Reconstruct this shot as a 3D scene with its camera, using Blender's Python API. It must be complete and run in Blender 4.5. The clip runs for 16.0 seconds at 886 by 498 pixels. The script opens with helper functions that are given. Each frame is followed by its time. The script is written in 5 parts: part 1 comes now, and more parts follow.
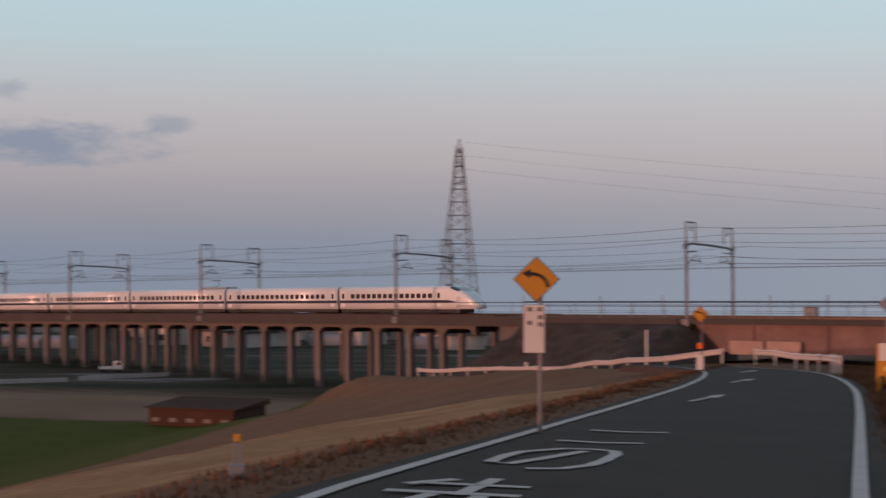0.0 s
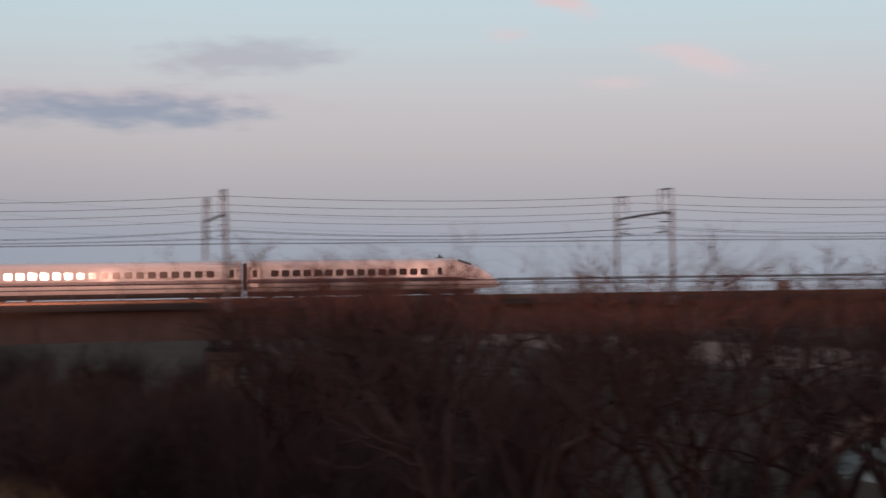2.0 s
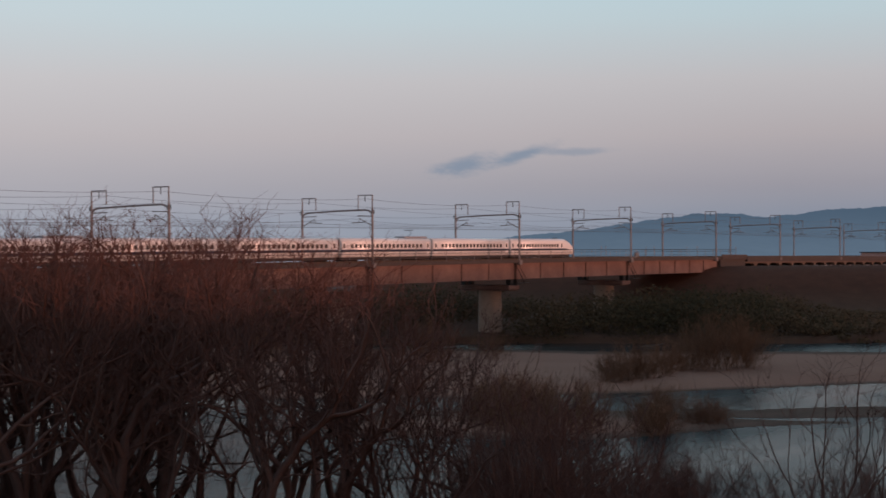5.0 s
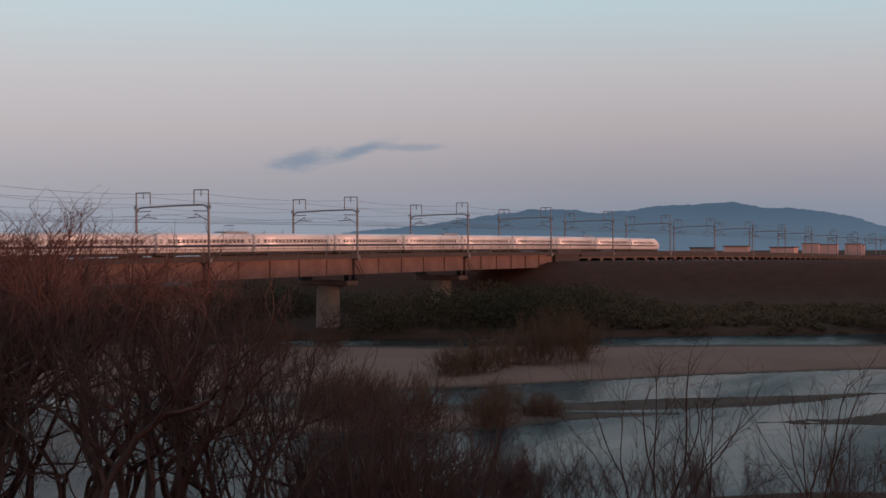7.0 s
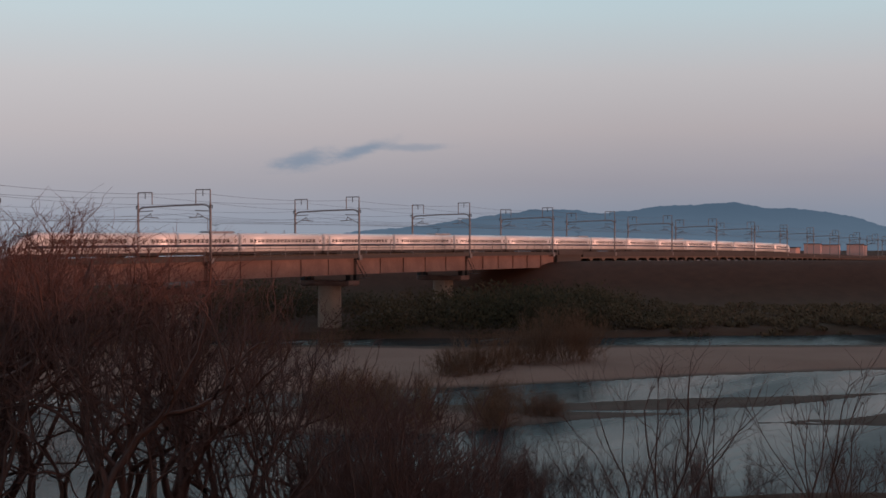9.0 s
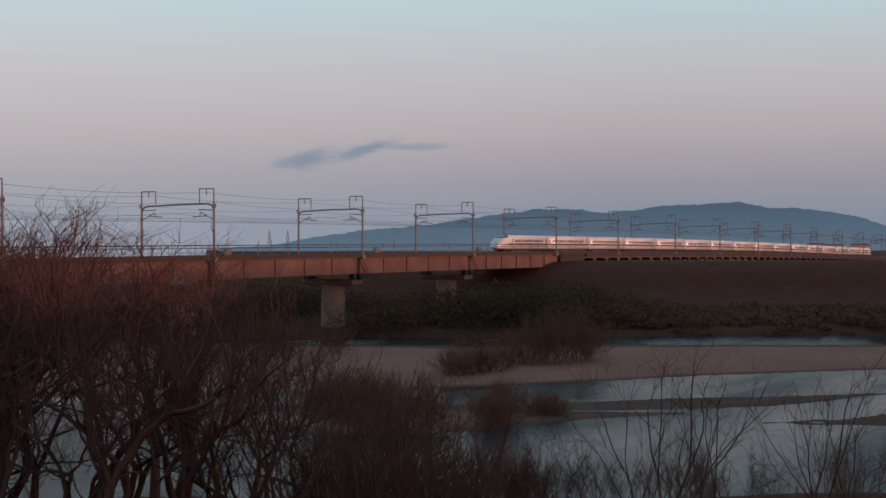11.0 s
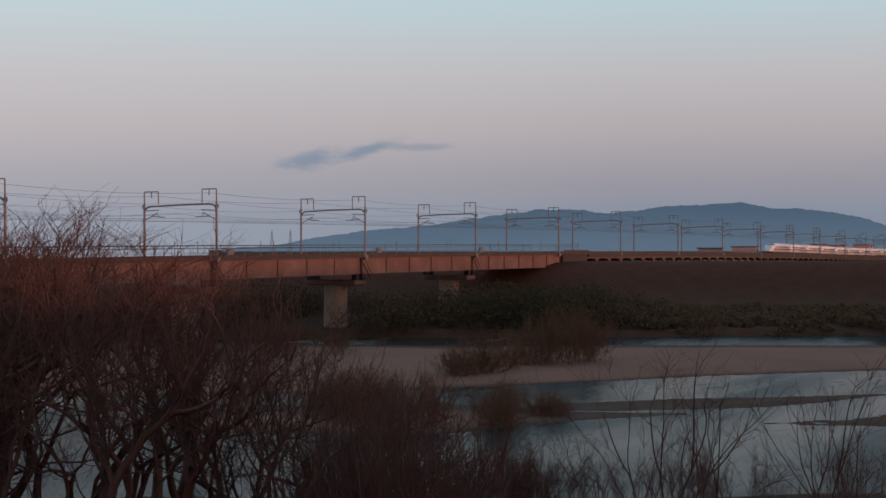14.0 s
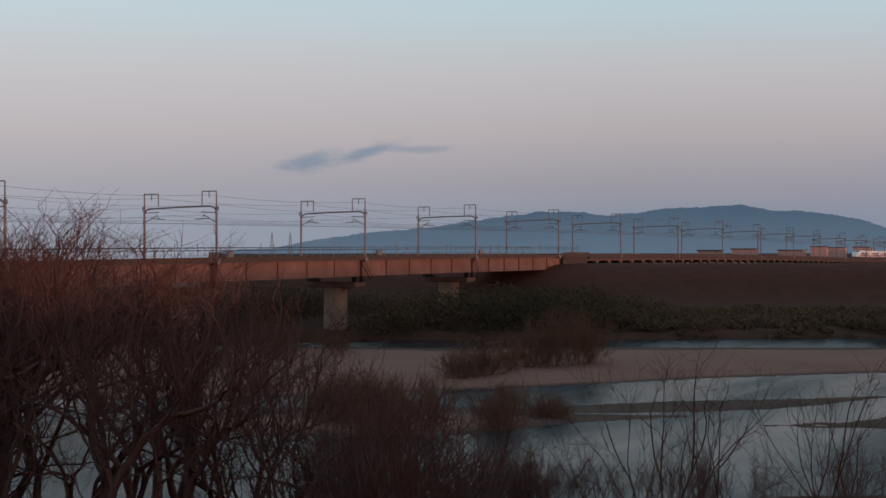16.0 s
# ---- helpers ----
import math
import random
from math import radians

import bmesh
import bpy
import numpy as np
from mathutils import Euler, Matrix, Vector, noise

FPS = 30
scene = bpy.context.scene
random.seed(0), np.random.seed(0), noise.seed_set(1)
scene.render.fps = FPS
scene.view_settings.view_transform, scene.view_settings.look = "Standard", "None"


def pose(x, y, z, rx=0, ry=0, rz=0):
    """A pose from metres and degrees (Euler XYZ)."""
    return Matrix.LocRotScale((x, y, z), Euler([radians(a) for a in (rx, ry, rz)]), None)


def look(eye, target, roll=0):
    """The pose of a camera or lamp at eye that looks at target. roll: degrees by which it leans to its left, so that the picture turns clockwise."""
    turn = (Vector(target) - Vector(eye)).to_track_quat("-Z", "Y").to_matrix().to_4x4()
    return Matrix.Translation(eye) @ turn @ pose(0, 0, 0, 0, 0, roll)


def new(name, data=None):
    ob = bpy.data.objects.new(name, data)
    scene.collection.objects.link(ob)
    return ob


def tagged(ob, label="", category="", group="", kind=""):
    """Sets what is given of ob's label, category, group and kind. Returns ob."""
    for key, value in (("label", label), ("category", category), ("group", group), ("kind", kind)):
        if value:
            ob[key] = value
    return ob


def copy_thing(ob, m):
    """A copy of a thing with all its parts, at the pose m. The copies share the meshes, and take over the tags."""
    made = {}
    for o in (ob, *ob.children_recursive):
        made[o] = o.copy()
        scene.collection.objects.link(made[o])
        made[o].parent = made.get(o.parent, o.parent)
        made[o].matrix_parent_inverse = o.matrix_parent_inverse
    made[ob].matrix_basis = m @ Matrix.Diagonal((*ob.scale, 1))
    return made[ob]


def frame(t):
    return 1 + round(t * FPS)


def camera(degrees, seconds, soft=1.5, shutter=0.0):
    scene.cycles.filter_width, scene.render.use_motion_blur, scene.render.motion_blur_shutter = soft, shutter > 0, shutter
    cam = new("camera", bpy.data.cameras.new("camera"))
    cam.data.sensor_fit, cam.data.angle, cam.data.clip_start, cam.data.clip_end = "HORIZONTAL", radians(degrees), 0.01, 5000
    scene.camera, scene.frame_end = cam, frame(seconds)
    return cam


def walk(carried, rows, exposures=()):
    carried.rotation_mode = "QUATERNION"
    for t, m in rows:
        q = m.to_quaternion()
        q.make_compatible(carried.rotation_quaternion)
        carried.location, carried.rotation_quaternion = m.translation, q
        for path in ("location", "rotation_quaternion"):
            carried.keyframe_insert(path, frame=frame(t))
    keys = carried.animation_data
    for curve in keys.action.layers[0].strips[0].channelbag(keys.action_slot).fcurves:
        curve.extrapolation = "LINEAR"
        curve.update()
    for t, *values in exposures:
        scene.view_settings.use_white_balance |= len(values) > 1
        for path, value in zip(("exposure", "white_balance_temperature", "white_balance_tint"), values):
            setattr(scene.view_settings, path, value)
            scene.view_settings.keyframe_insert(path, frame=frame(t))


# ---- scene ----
cam = camera(34.68, 16.0, soft=1.6, shutter=0.30)


def view(pan, tilt, roll):
    """Camera pose: pan clockwise from +Y, tilt upwards, roll."""
    return pose(0, 0, 0, 90 + tilt, 0, -pan) @ pose(0, 0, 0, 0, 0, roll)


walk(cam, [
    (0.0, view(-40.99, 1.11, 0.37)),
    (0.5, view(-31.91, 1.00, 0.50)),
    (1.0, view(-21.35, 0.90, 0.30)),
    (1.5, view(-5.76, 0.85, 0.15)),
    (2.0, view(10.16, 0.78, -0.03)),
    (2.5, view(26.76, 0.37, -0.10)),
    (3.0, view(37.08, 0.13, -0.21)),
    (3.5, view(44.18, 0.11, -0.21)),
    (4.0, view(49.80, 0.10, -0.31)),
    (4.5, view(53.18, 0.13, -0.25)),
    (4.7, view(54.40, 0.13, -0.24)),
    (5.3, view(57.80, 0.04, -0.24)),
    (6.0, view(61.05, -0.06, -0.23)),
    (6.8, view(62.68, -0.12, -0.23)),
    (7.0, view(62.69, -0.12, -0.23)),
    (7.5, view(62.69, -0.14, -0.21)),
    (8.0, view(62.71, -0.14, -0.20)),
    (8.5, view(62.65, -0.14, -0.18)),
    (9.0, view(62.62, -0.12, -0.17)),
    (10.2, view(62.53, -0.13, -0.13)),
    (11.5, view(62.45, -0.14, -0.09)),
    (12.5, view(62.38, -0.11, -0.07)),
    (14.0, view(62.38, -0.13, -0.07)),
    (14.5, view(62.38, -0.11, -0.07)),
    (15.0, view(62.38, -0.09, -0.07)),
    (15.5, view(62.38, -0.07, -0.07)),
    (16.0, view(62.38, -0.04, -0.07)),
])

# ---- sky and sun ----
SUN_AZ, SUN_EL = 186.0, 0.32          # degrees clockwise from +Y, and above the horizon
world = bpy.data.worlds.new("world")
scene.world = world
world.use_nodes = True


class Tree:
    """Short hand for building a node tree."""

    def __init__(self, tree):
        self.t = tree
        tree.nodes.clear()

    def n(self, kind, inputs=None, **props):
        node = self.t.nodes.new(kind)
        if "operation" in props:
            node.operation, node.use_clamp = props["operation"], props["use_clamp"]
        if "blend_type" in props:
            node.data_type, node.blend_type = "RGBA", props["blend_type"]
        if "interpolation_type" in props:
            node.interpolation_type = props["interpolation_type"]
        for key, value in (inputs or {}).items():
            sock = node.inputs[key]
            if isinstance(value, bpy.types.NodeSocket):
                self.t.links.new(value, sock)
            else:
                sock.default_value = value
        return node

    def math(self, op, a, b=0.0, c=0.0, clamp=False):
        return self.n("ShaderNodeMath", {0: a, 1: b, 2: c}, operation=op, use_clamp=clamp).outputs[0]

    def ramp(self, fac, stops, interp="LINEAR"):
        node = self.n("ShaderNodeValToRGB", {"Fac": fac})
        cr = node.color_ramp
        cr.interpolation = interp
        while len(cr.elements) < len(stops):
            cr.elements.new(0.5)
        for e, (p, c) in zip(cr.elements, stops):
            e.position, e.color = p, (*c, 1) if len(c) == 3 else c
        return node.outputs[0]

    def mix(self, fac, a, b, blend="MIX"):
        node = self.n("ShaderNodeMix", {0: fac, 6: a, 7: b}, blend_type=blend)
        return node.outputs[2]

    def noise(self, vec, scale, detail=4.0, rough=0.55):
        return self.n("ShaderNodeTexNoise", {"Vector": vec, "Scale": scale, "Detail": detail, "Roughness": rough}).outputs[0]


def build_world():
    w = Tree(world.node_tree)
    sky = w.n("ShaderNodeTexSky")
    sky.sky_type, sky.sun_disc = "NISHITA", False
    sky.sun_elevation, sky.sun_rotation = radians(SUN_EL), radians(SUN_AZ)
    sky.air_density, sky.dust_density, sky.ozone_density = 1.0, 1.5, 2.0
    d = w.n("ShaderNodeTexCoord").outputs["Generated"]
    sep = w.n("ShaderNodeSeparateXYZ", {0: d})
    el = w.math("ARCSINE", sep.outputs[2])
    az = w.math("ARCTAN2", sep.outputs[0], sep.outputs[1])
    deg_el = w.math("MULTIPLY", el, 57.2958)
    deg_az = w.math("MULTIPLY", az, 57.2958)
    # twilight bands opposite the sun: blue-grey shadow of the earth, pink belt, pale cyan above
    band = w.ramp(w.math("DIVIDE", deg_el, 40.0, clamp=True), [
        (0.0, (0.205, 0.25, 0.325)), (0.03, (0.225, 0.26, 0.335)), (0.065, (0.305, 0.295, 0.34)), (0.115, (0.435, 0.395, 0.412)),
        (0.17, (0.505, 0.49, 0.508)), (0.23, (0.49, 0.60, 0.645)), (0.30, (0.47, 0.655, 0.735)), (1.0, (0.25, 0.42, 0.60))])
    tint = w.math("MULTIPLY", w.noise(w.n("ShaderNodeMapping", {0: d, 3: (2.0, 2.0, 14.0)}).outputs[0], 2.0, 3.0), 0.14)
    band = w.mix(tint, band, (0.54, 0.51, 0.54, 1))
    gain = w.math("MULTIPLY", w.n("ShaderNodeMapRange", {0: deg_az, 1: -45.0, 2: 0.0}).outputs[0], w.n("ShaderNodeMapRange", {0: deg_az, 1: 70.0, 2: 40.0}).outputs[0])
    band = w.mix(w.math("MULTIPLY", gain, 0.16), band, (0.88, 0.86, 0.88, 1))
    soft = w.noise(w.n("ShaderNodeMapping", {0: d, 3: (1.0, 1.0, 3.2)}).outputs[0], 30.0, 8.0, 0.66)

    def cloud(base, caz, cel, waz, wel, slope, colour, strength):
        x = w.math("DIVIDE", w.math("SUBTRACT", deg_az, caz), waz)
        y = w.math("DIVIDE", w.math("SUBTRACT", w.math("SUBTRACT", deg_el, cel), w.math("MULTIPLY", w.math("SUBTRACT", deg_az, caz), slope)), wel)
        r = w.math("ADD", w.math("MULTIPLY", x, x), w.math("MULTIPLY", y, y))
        r = w.math("ADD", w.math("SQRT", r), w.math("MULTIPLY", w.math("SUBTRACT", soft, 0.5), 2.1))
        m = w.n("ShaderNodeMapRange", {0: r, 1: 1.2, 2: 0.15, 3: 0.0, 4: strength}, interpolation_type="SMOOTHSTEP").outputs[0]
        return w.mix(m, base, (*colour, 1))

    grey, pink, blue = (0.27, 0.32, 0.42), (0.72, 0.58, 0.60), (0.20, 0.26, 0.35)
    band = cloud(band, -57.2, 5.1, 5.2, 0.95, 0.0, (0.24, 0.28, 0.37), 0.9)
    band = cloud(band, -51.95, 5.9, 1.1, 0.4, 0.0, (0.27, 0.30, 0.38), 0.6)
    band = cloud(band, -58.3, 7.1, 1.1, 0.45, 0.0, (0.30, 0.33, 0.40), 0.6)
    band = cloud(band, -3.4, 6.6, 9.0, 0.62, 0.0, (0.50, 0.43, 0.48), 0.55)
    band = cloud(band, -2.4, 6.15, 6.0, 0.8, 0.0, grey, 0.85)
    band = cloud(band, -6.0, 5.6, 1.5, 0.35, 0.0, (0.40, 0.40, 0.46), 0.5)
    band = cloud(band, 2.3, 8.4, 4.4, 0.8, 0.05, (0.42, 0.41, 0.47), 0.65)
    band = cloud(band, 15.0, 10.6, 1.8, 0.55, -0.25, pink, 0.9)
    band = cloud(band, 12.7, 9.36, 1.1, 0.35, 0.0, pink, 0.5)
    band = cloud(band, 20.7, 8.2, 3.0, 0.55, -0.25, pink, 0.7)
    band = cloud(band, 17.3, 7.4, 1.8, 0.3, 0.0, pink, 0.55)
    band = cloud(band, 56.95, 3.42, 1.35, 0.5, 0.2, blue, 0.8)
    band = cloud(band, 59.3, 3.85, 1.4, 0.33, 0.3, blue, 0.8)
    band = cloud(band, 61.4, 3.97, 1.9, 0.17, 0.02, blue, 0.5)
    band = cloud(band, 80.0, 3.1, 2.2, 0.35, 0.0, (0.33, 0.32, 0.38), 0.4)
    # behind the camera the sky model's sunset sky, warmed by the glow low over the horizon
    sky_col = w.mix(1.0, sky.outputs[0], (0.10, 0.10, 0.10, 1), "MULTIPLY")
    glow = w.ramp(w.math("DIVIDE", deg_el, 40.0, clamp=True), [(0.0, (1.55, 0.80, 0.55)), (0.2, (1.05, 0.68, 0.55)), (0.6, (0.45, 0.46, 0.50)), (1.0, (0.25, 0.36, 0.48))])
    west = w.mix(0.65, sky_col, glow)
    high = w.n("ShaderNodeMapRange", {0: deg_el, 1: 18.0, 2: 60.0, 3: 0.0, 4: 0.4}).outputs[0]
    back = w.n("ShaderNodeMapRange", {0: sep.outputs[1], 1: 0.05, 2: -0.6, 3: 0.0, 4: 1.0}).outputs[0]
    col = w.mix(high, w.mix(back, band, west), sky_col)
    bg = w.n("ShaderNodeBackground", {0: col, 1: 1.0})
    w.t.links.new(bg.outputs[0], w.n("ShaderNodeOutputWorld").inputs[0])


build_world()
sun = new("sun", bpy.data.lights.new("sun", "SUN"))
sun.data.energy, sun.data.angle, sun.data.color = 1.9, radians(0.8), (1.0, 0.47, 0.35)
_a, _e = radians(SUN_AZ), radians(SUN_EL)
sun.matrix_world = look((0, 0, 0), (-math.sin(_a) * math.cos(_e), -math.cos(_a) * math.cos(_e), -math.sin(_e)))
scene.view_settings.exposure = 0.0


# ---- materials ----
def material(name, colour, rough=0.8, metal=0.0, grain=8.0, amount=0.25, stain=0.6, stain_amount=0.25, bump=0.15, tint=None, per_object=0.0, spec=0.35):
    """Principled material with variation at two scales and fine relief, in object space."""
    m = bpy.data.materials.new(name)
    m.use_nodes = True
    t = Tree(m.node_tree)
    co = t.n("ShaderNodeTexCoord").outputs["Object"]
    fine, broad = t.noise(co, grain, 5.0, 0.6), t.noise(co, stain, 4.0, 0.6)
    dark = tuple(c * 0.45 for c in colour)
    tint = tint or tuple(min(1, c * 1.35) for c in colour)
    col = t.mix(t.n("ShaderNodeMapRange", {0: fine, 1: 0.3, 2: 0.75, 3: 0.0, 4: amount}).outputs[0], (*colour, 1), (*dark, 1))
    col = t.mix(t.n("ShaderNodeMapRange", {0: broad, 1: 0.42, 2: 0.7, 3: 0.0, 4: stain_amount}).outputs[0], col, (*tint, 1))
    if per_object:
        rnd = t.n("ShaderNodeObjectInfo").outputs["Random"]
        col = t.mix(t.math("MULTIPLY", rnd, per_object), col, (*dark, 1))
    bs = t.n("ShaderNodeBsdfPrincipled", {"Base Color": col, "Roughness": rough, "Metallic": metal, "Specular IOR Level": spec})
    if bump:
        b = t.n("ShaderNodeBump", {"Height": fine, "Strength": bump, "Distance": 0.05})
        t.t.links.new(b.outputs[0], bs.inputs["Normal"])
    t.t.links.new(bs.outputs[0], t.n("ShaderNodeOutputMaterial").inputs[0])
    return m


M_STEEL = material("galvanised_steel", (0.21, 0.19, 0.19), 0.6, 0.3, 6, 0.3, 0.8, 0.3)
M_WIRE = material("grey_wire", (0.10, 0.095, 0.10), 0.6, 0.2, bump=0.0)
M_DARK = material("dark_metal", (0.035, 0.033, 0.035), 0.5, 0.3)
M_GIRDER = material("red_oxide_paint", (0.205, 0.122, 0.106), 0.8, 0.0, 3, 0.45, 0.25, 0.5, tint=(0.33, 0.21, 0.182))
M_CONC = material("weathered_concrete", (0.16, 0.128, 0.116), 0.9, 0.0, 4, 0.4, 0.35, 0.5, tint=(0.215, 0.168, 0.148))
M_COLUMN = material("column_concrete", (0.22, 0.185, 0.172), 0.9, 0.0, 4, 0.45, 0.35, 0.5, tint=(0.15, 0.14, 0.14), per_object=0.6)
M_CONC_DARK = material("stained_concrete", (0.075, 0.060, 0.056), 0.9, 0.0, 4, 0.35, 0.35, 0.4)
M_PIER = material("pier_concrete", (0.43, 0.30, 0.24), 0.9, 0.0, 3, 0.35, 0.3, 0.5, tint=(0.24, 0.19, 0.165))
M_BALLAST = material("ballast", (0.13, 0.11, 0.10), 1.0, 0.0, 12, 0.6, 0.8, 0.3, bump=0.6)
M_RAILSTEEL = material("rail_steel", (0.12, 0.08, 0.06), 0.4, 0.8)
M_WHITE = material("white_paint", (0.80, 0.77, 0.76), 0.28, 0.0, 1.5, 0.05, 0.3, 0.12, bump=0.0, tint=(0.72, 0.68, 0.66), spec=0.5)
M_BLUE = material("dark_blue_stripe", (0.02, 0.025, 0.06), 0.35, 0.0, 2, 0.1, bump=0.0)
M_GLASS = material("tinted_glass", (0.045, 0.04, 0.045), 0.08, 0.0, 1, 0.1, bump=0.0, spec=0.6)
M_SKIRT = material("underfloor_grime", (0.05, 0.042, 0.04), 0.8)
M_ROOF = material("grey_roof", (0.34, 0.34, 0.36), 0.6)
M_ORANGE = material("orange_reflector", (0.9, 0.16, 0.02), 0.35, 0.0, 2, 0.1, bump=0.0)


# ---- mesh helpers ----
def part(name, bm, mat, parent=None, label="", smooth=False):
    me = bpy.data.meshes.new(name)
    bm.to_mesh(me)
    bm.free()
    return link(name, me, mat, parent, label, smooth)


def link(name, me, mat, parent=None, label="", smooth=False):
    if mat and not me.materials:
        me.materials.append(mat)
    if smooth:
        me.polygons.foreach_set("use_smooth", [True] * len(me.polygons))
    ob = new(name, me)
    if parent:
        ob.parent = parent
    if label:
        ob["label"] = label
    return ob


def mesh_of(name, bm):
    me = bpy.data.meshes.new(name)
    bm.to_mesh(me)
    bm.free()
    return me


def box(bm, x0, x1, y0, y1, z0, z1, m=None):
    vs = [bm.verts.new((x, y, z)) for x in (x0, x1) for y in (y0, y1) for z in (z0, z1)]
    if m:
        for v in vs:
            v.co = m @ v.co
    for q in ((0, 1, 3, 2), (4, 6, 7, 5), (0, 4, 5, 1), (2, 3, 7, 6), (0, 2, 6, 4), (1, 5, 7, 3)):
        bm.faces.new([vs[i] for i in q])
    return vs


def rbox(bm, x0, x1, y0, y1, z0, z1, r=0.03):
    """A box with bevelled edges."""
    vs = box(bm, x0, x1, y0, y1, z0, z1)
    es = {e for v in vs for e in v.link_edges}
    bmesh.ops.bevel(bm, geom=list(es), offset=r, segments=1, affect="EDGES")


def tube(bm, pts, radii, sides=6, cap=True):
    """A tapered tube along points."""
    rings = []
    for i, p in enumerate(pts):
        p = Vector(p)
        d = (Vector(pts[min(i + 1, len(pts) - 1)]) - Vector(pts[max(i - 1, 0)])).normalized()
        u = d.orthogonal().normalized() if abs(d.z) > 0.99 else d.cross(Vector((0, 0, 1))).normalized()
        v = d.cross(u)
        r = radii[i] if isinstance(radii, (list, tuple)) else radii
        rings.append([bm.verts.new(p + (u * math.cos(2 * math.pi * k / sides) + v * math.sin(2 * math.pi * k / sides)) * r) for k in range(sides)])
    for a, b in zip(rings, rings[1:]):
        for k in range(sides):
            bm.faces.new((a[k], a[(k + 1) % sides], b[(k + 1) % sides], b[k]))
    if cap and sides > 2:
        bm.faces.new(rings[0][::-1])
        bm.faces.new(rings[-1])


def thing(name, label, category, group="", m=None):
    ob = new(name)
    ob.empty_display_size = 0.3
    if m:
        ob.matrix_world = m
    return tagged(ob, label, category, group)


# ---- the railway line: a gentle curve beside the camera ----
DIST, WIDE, SKEW = 130.43, 12.45, -1.72
PORTALS = [-281.0, -239.0, -197.6, -162.7, -122.6, -79.5, -38.5, 3.4, 45.8, 88.1, 130.8, 173.5, 216.2, 259.1, 300.8, 339.4, 383.1, 424.2, 466.0, 507.9,
           547.5, 591.0, 633.0, 675.0, 717.0, 759.0, 801.0, 843.0, 885.0, 927.0]
FIRST = 6        # index of the first pier on the river bridge


def level(s):
    """Height of the pole feet along the line."""
    if s > 590:
        k = min(s, 760) - 590
        return level(590) - 0.0167 * k + 0.0167 * k * k / 340
    if s < -300:
        return level(-300)
    return -3.30 + 0.01273 * s - 2.49e-5 * s * s


def trk(s, off=0.0, dz=0.0):
    """A point beside the line: metres along it, away from the camera, and above the pole feet."""
    if s > 0:
        k, q = -9.6e-5, 14.2e-8
        h = k * s + q * s * s
        x = s - (k * k * s ** 3 / 3 + k * q * s ** 4 / 2 + q * q * s ** 5 / 5) / 2
        y = DIST + k * s * s / 2 + q * s ** 3 / 3
    else:
        k = 22.2e-5
        h, x, y = k * s, s - k * k * s ** 3 / 6, DIST + k * s * s / 2
    return Vector((x - off * math.sin(h), y + off * math.cos(h), level(s) + dz))


def trk_pose(s, off=0.0, dz=0.0):
    """Pose on the line, X along it and Y away from the camera."""
    a, b = trk(s - 2, off, dz), trk(s + 2, off, dz)
    d = (b - a).normalized()
    return Matrix.Translation(trk(s, off, dz)) @ pose(0, 0, 0, 0, -math.degrees(math.asin(d.z)), math.degrees(math.atan2(d.y, d.x)))


def sweep(bm, s0, s1, step, profile, closed=True):
    """Sweep a profile of (offset, height) along the line."""
    n = max(1, round((s1 - s0) / step))
    rings = [[bm.verts.new(trk(s0 + (s1 - s0) * i / n, o, z)) for o, z in profile] for i in range(n + 1)]
    m = len(profile)
    for a, b in zip(rings, rings[1:]):
        for k in range(m if closed else m - 1):
            bm.faces.new((a[k], b[k], b[(k + 1) % m], a[(k + 1) % m]))
    if closed:
        bm.faces.new(rings[0])
        bm.faces.new(rings[-1][::-1])
    bmesh.ops.recalc_face_normals(bm, faces=bm.faces[:])
    return rings


RAIL = 0.35       # rail top above the pole feet
NEAR, FAR = WIDE / 2 - 2.1, WIDE / 2 + 2.1


# ---- ground: levee, fields, river bed ----
UX, UY = -0.4226, 0.9063       # the levee's direction, away from the camera


def smooth(a, b, x):
    t = min(1.0, max(0.0, (x - a) / (b - a)))
    return t * t * (3 - 2 * t)


def lerp_table(table, x):
    if x <= table[0][0]:
        return table[0][1]
    for (a, u), (b, v) in zip(table, table[1:]):
        if x <= b:
            return u + (v - u) * (x - a) / (b - a)
    return table[-1][1]


def along(x, y):
    return x * UX + y * UY, x * UY - y * UX


def at(a, b):
    return a * UX + b * UY, a * UY - b * UX


ROAD = [(-80, -1.45), (0, -1.62), (12, -1.87), (60, -3.75), (75, -4.4), (100, -6.0), (130, -8.3), (160, -8.6), (200, -13.3)]


# sand bars in the river: along the levee, near edge and far edge
BAR_MAIN = [(-150, 205, 229), (-60, 187, 229), (-35, 179.2, 229.5), (-20.6, 173.4, 229), (-13.4, 168.1, 228.5), (0, 161.6, 227), (12.5, 157.4, 226.5), (30, 150, 229), (54, 148.5, 233), (86, 148, 239), (300, 150, 250)]
BAR_THIN = [(-41, 153.6, 154.6), (-33, 146.5, 152.2), (-25.7, 141.6, 150.6), (-16, 139.0, 148.3), (-6, 138.2, 144.6), (-3, 139, 143)]
BAR_POINT = [(-15.5, 135.2, 136.4), (-6.5, 130.4, 137.4), (0.3, 124.5, 142.5), (5.5, 120.6, 143), (14.3, 119.5, 143), (26, 121, 140), (33, 126, 134)]
BAR_RIGHT = [(-120, 118, 140), (-36, 126.7, 136), (-31.2, 127, 131.5), (-27.6, 127.3, 128.2)]
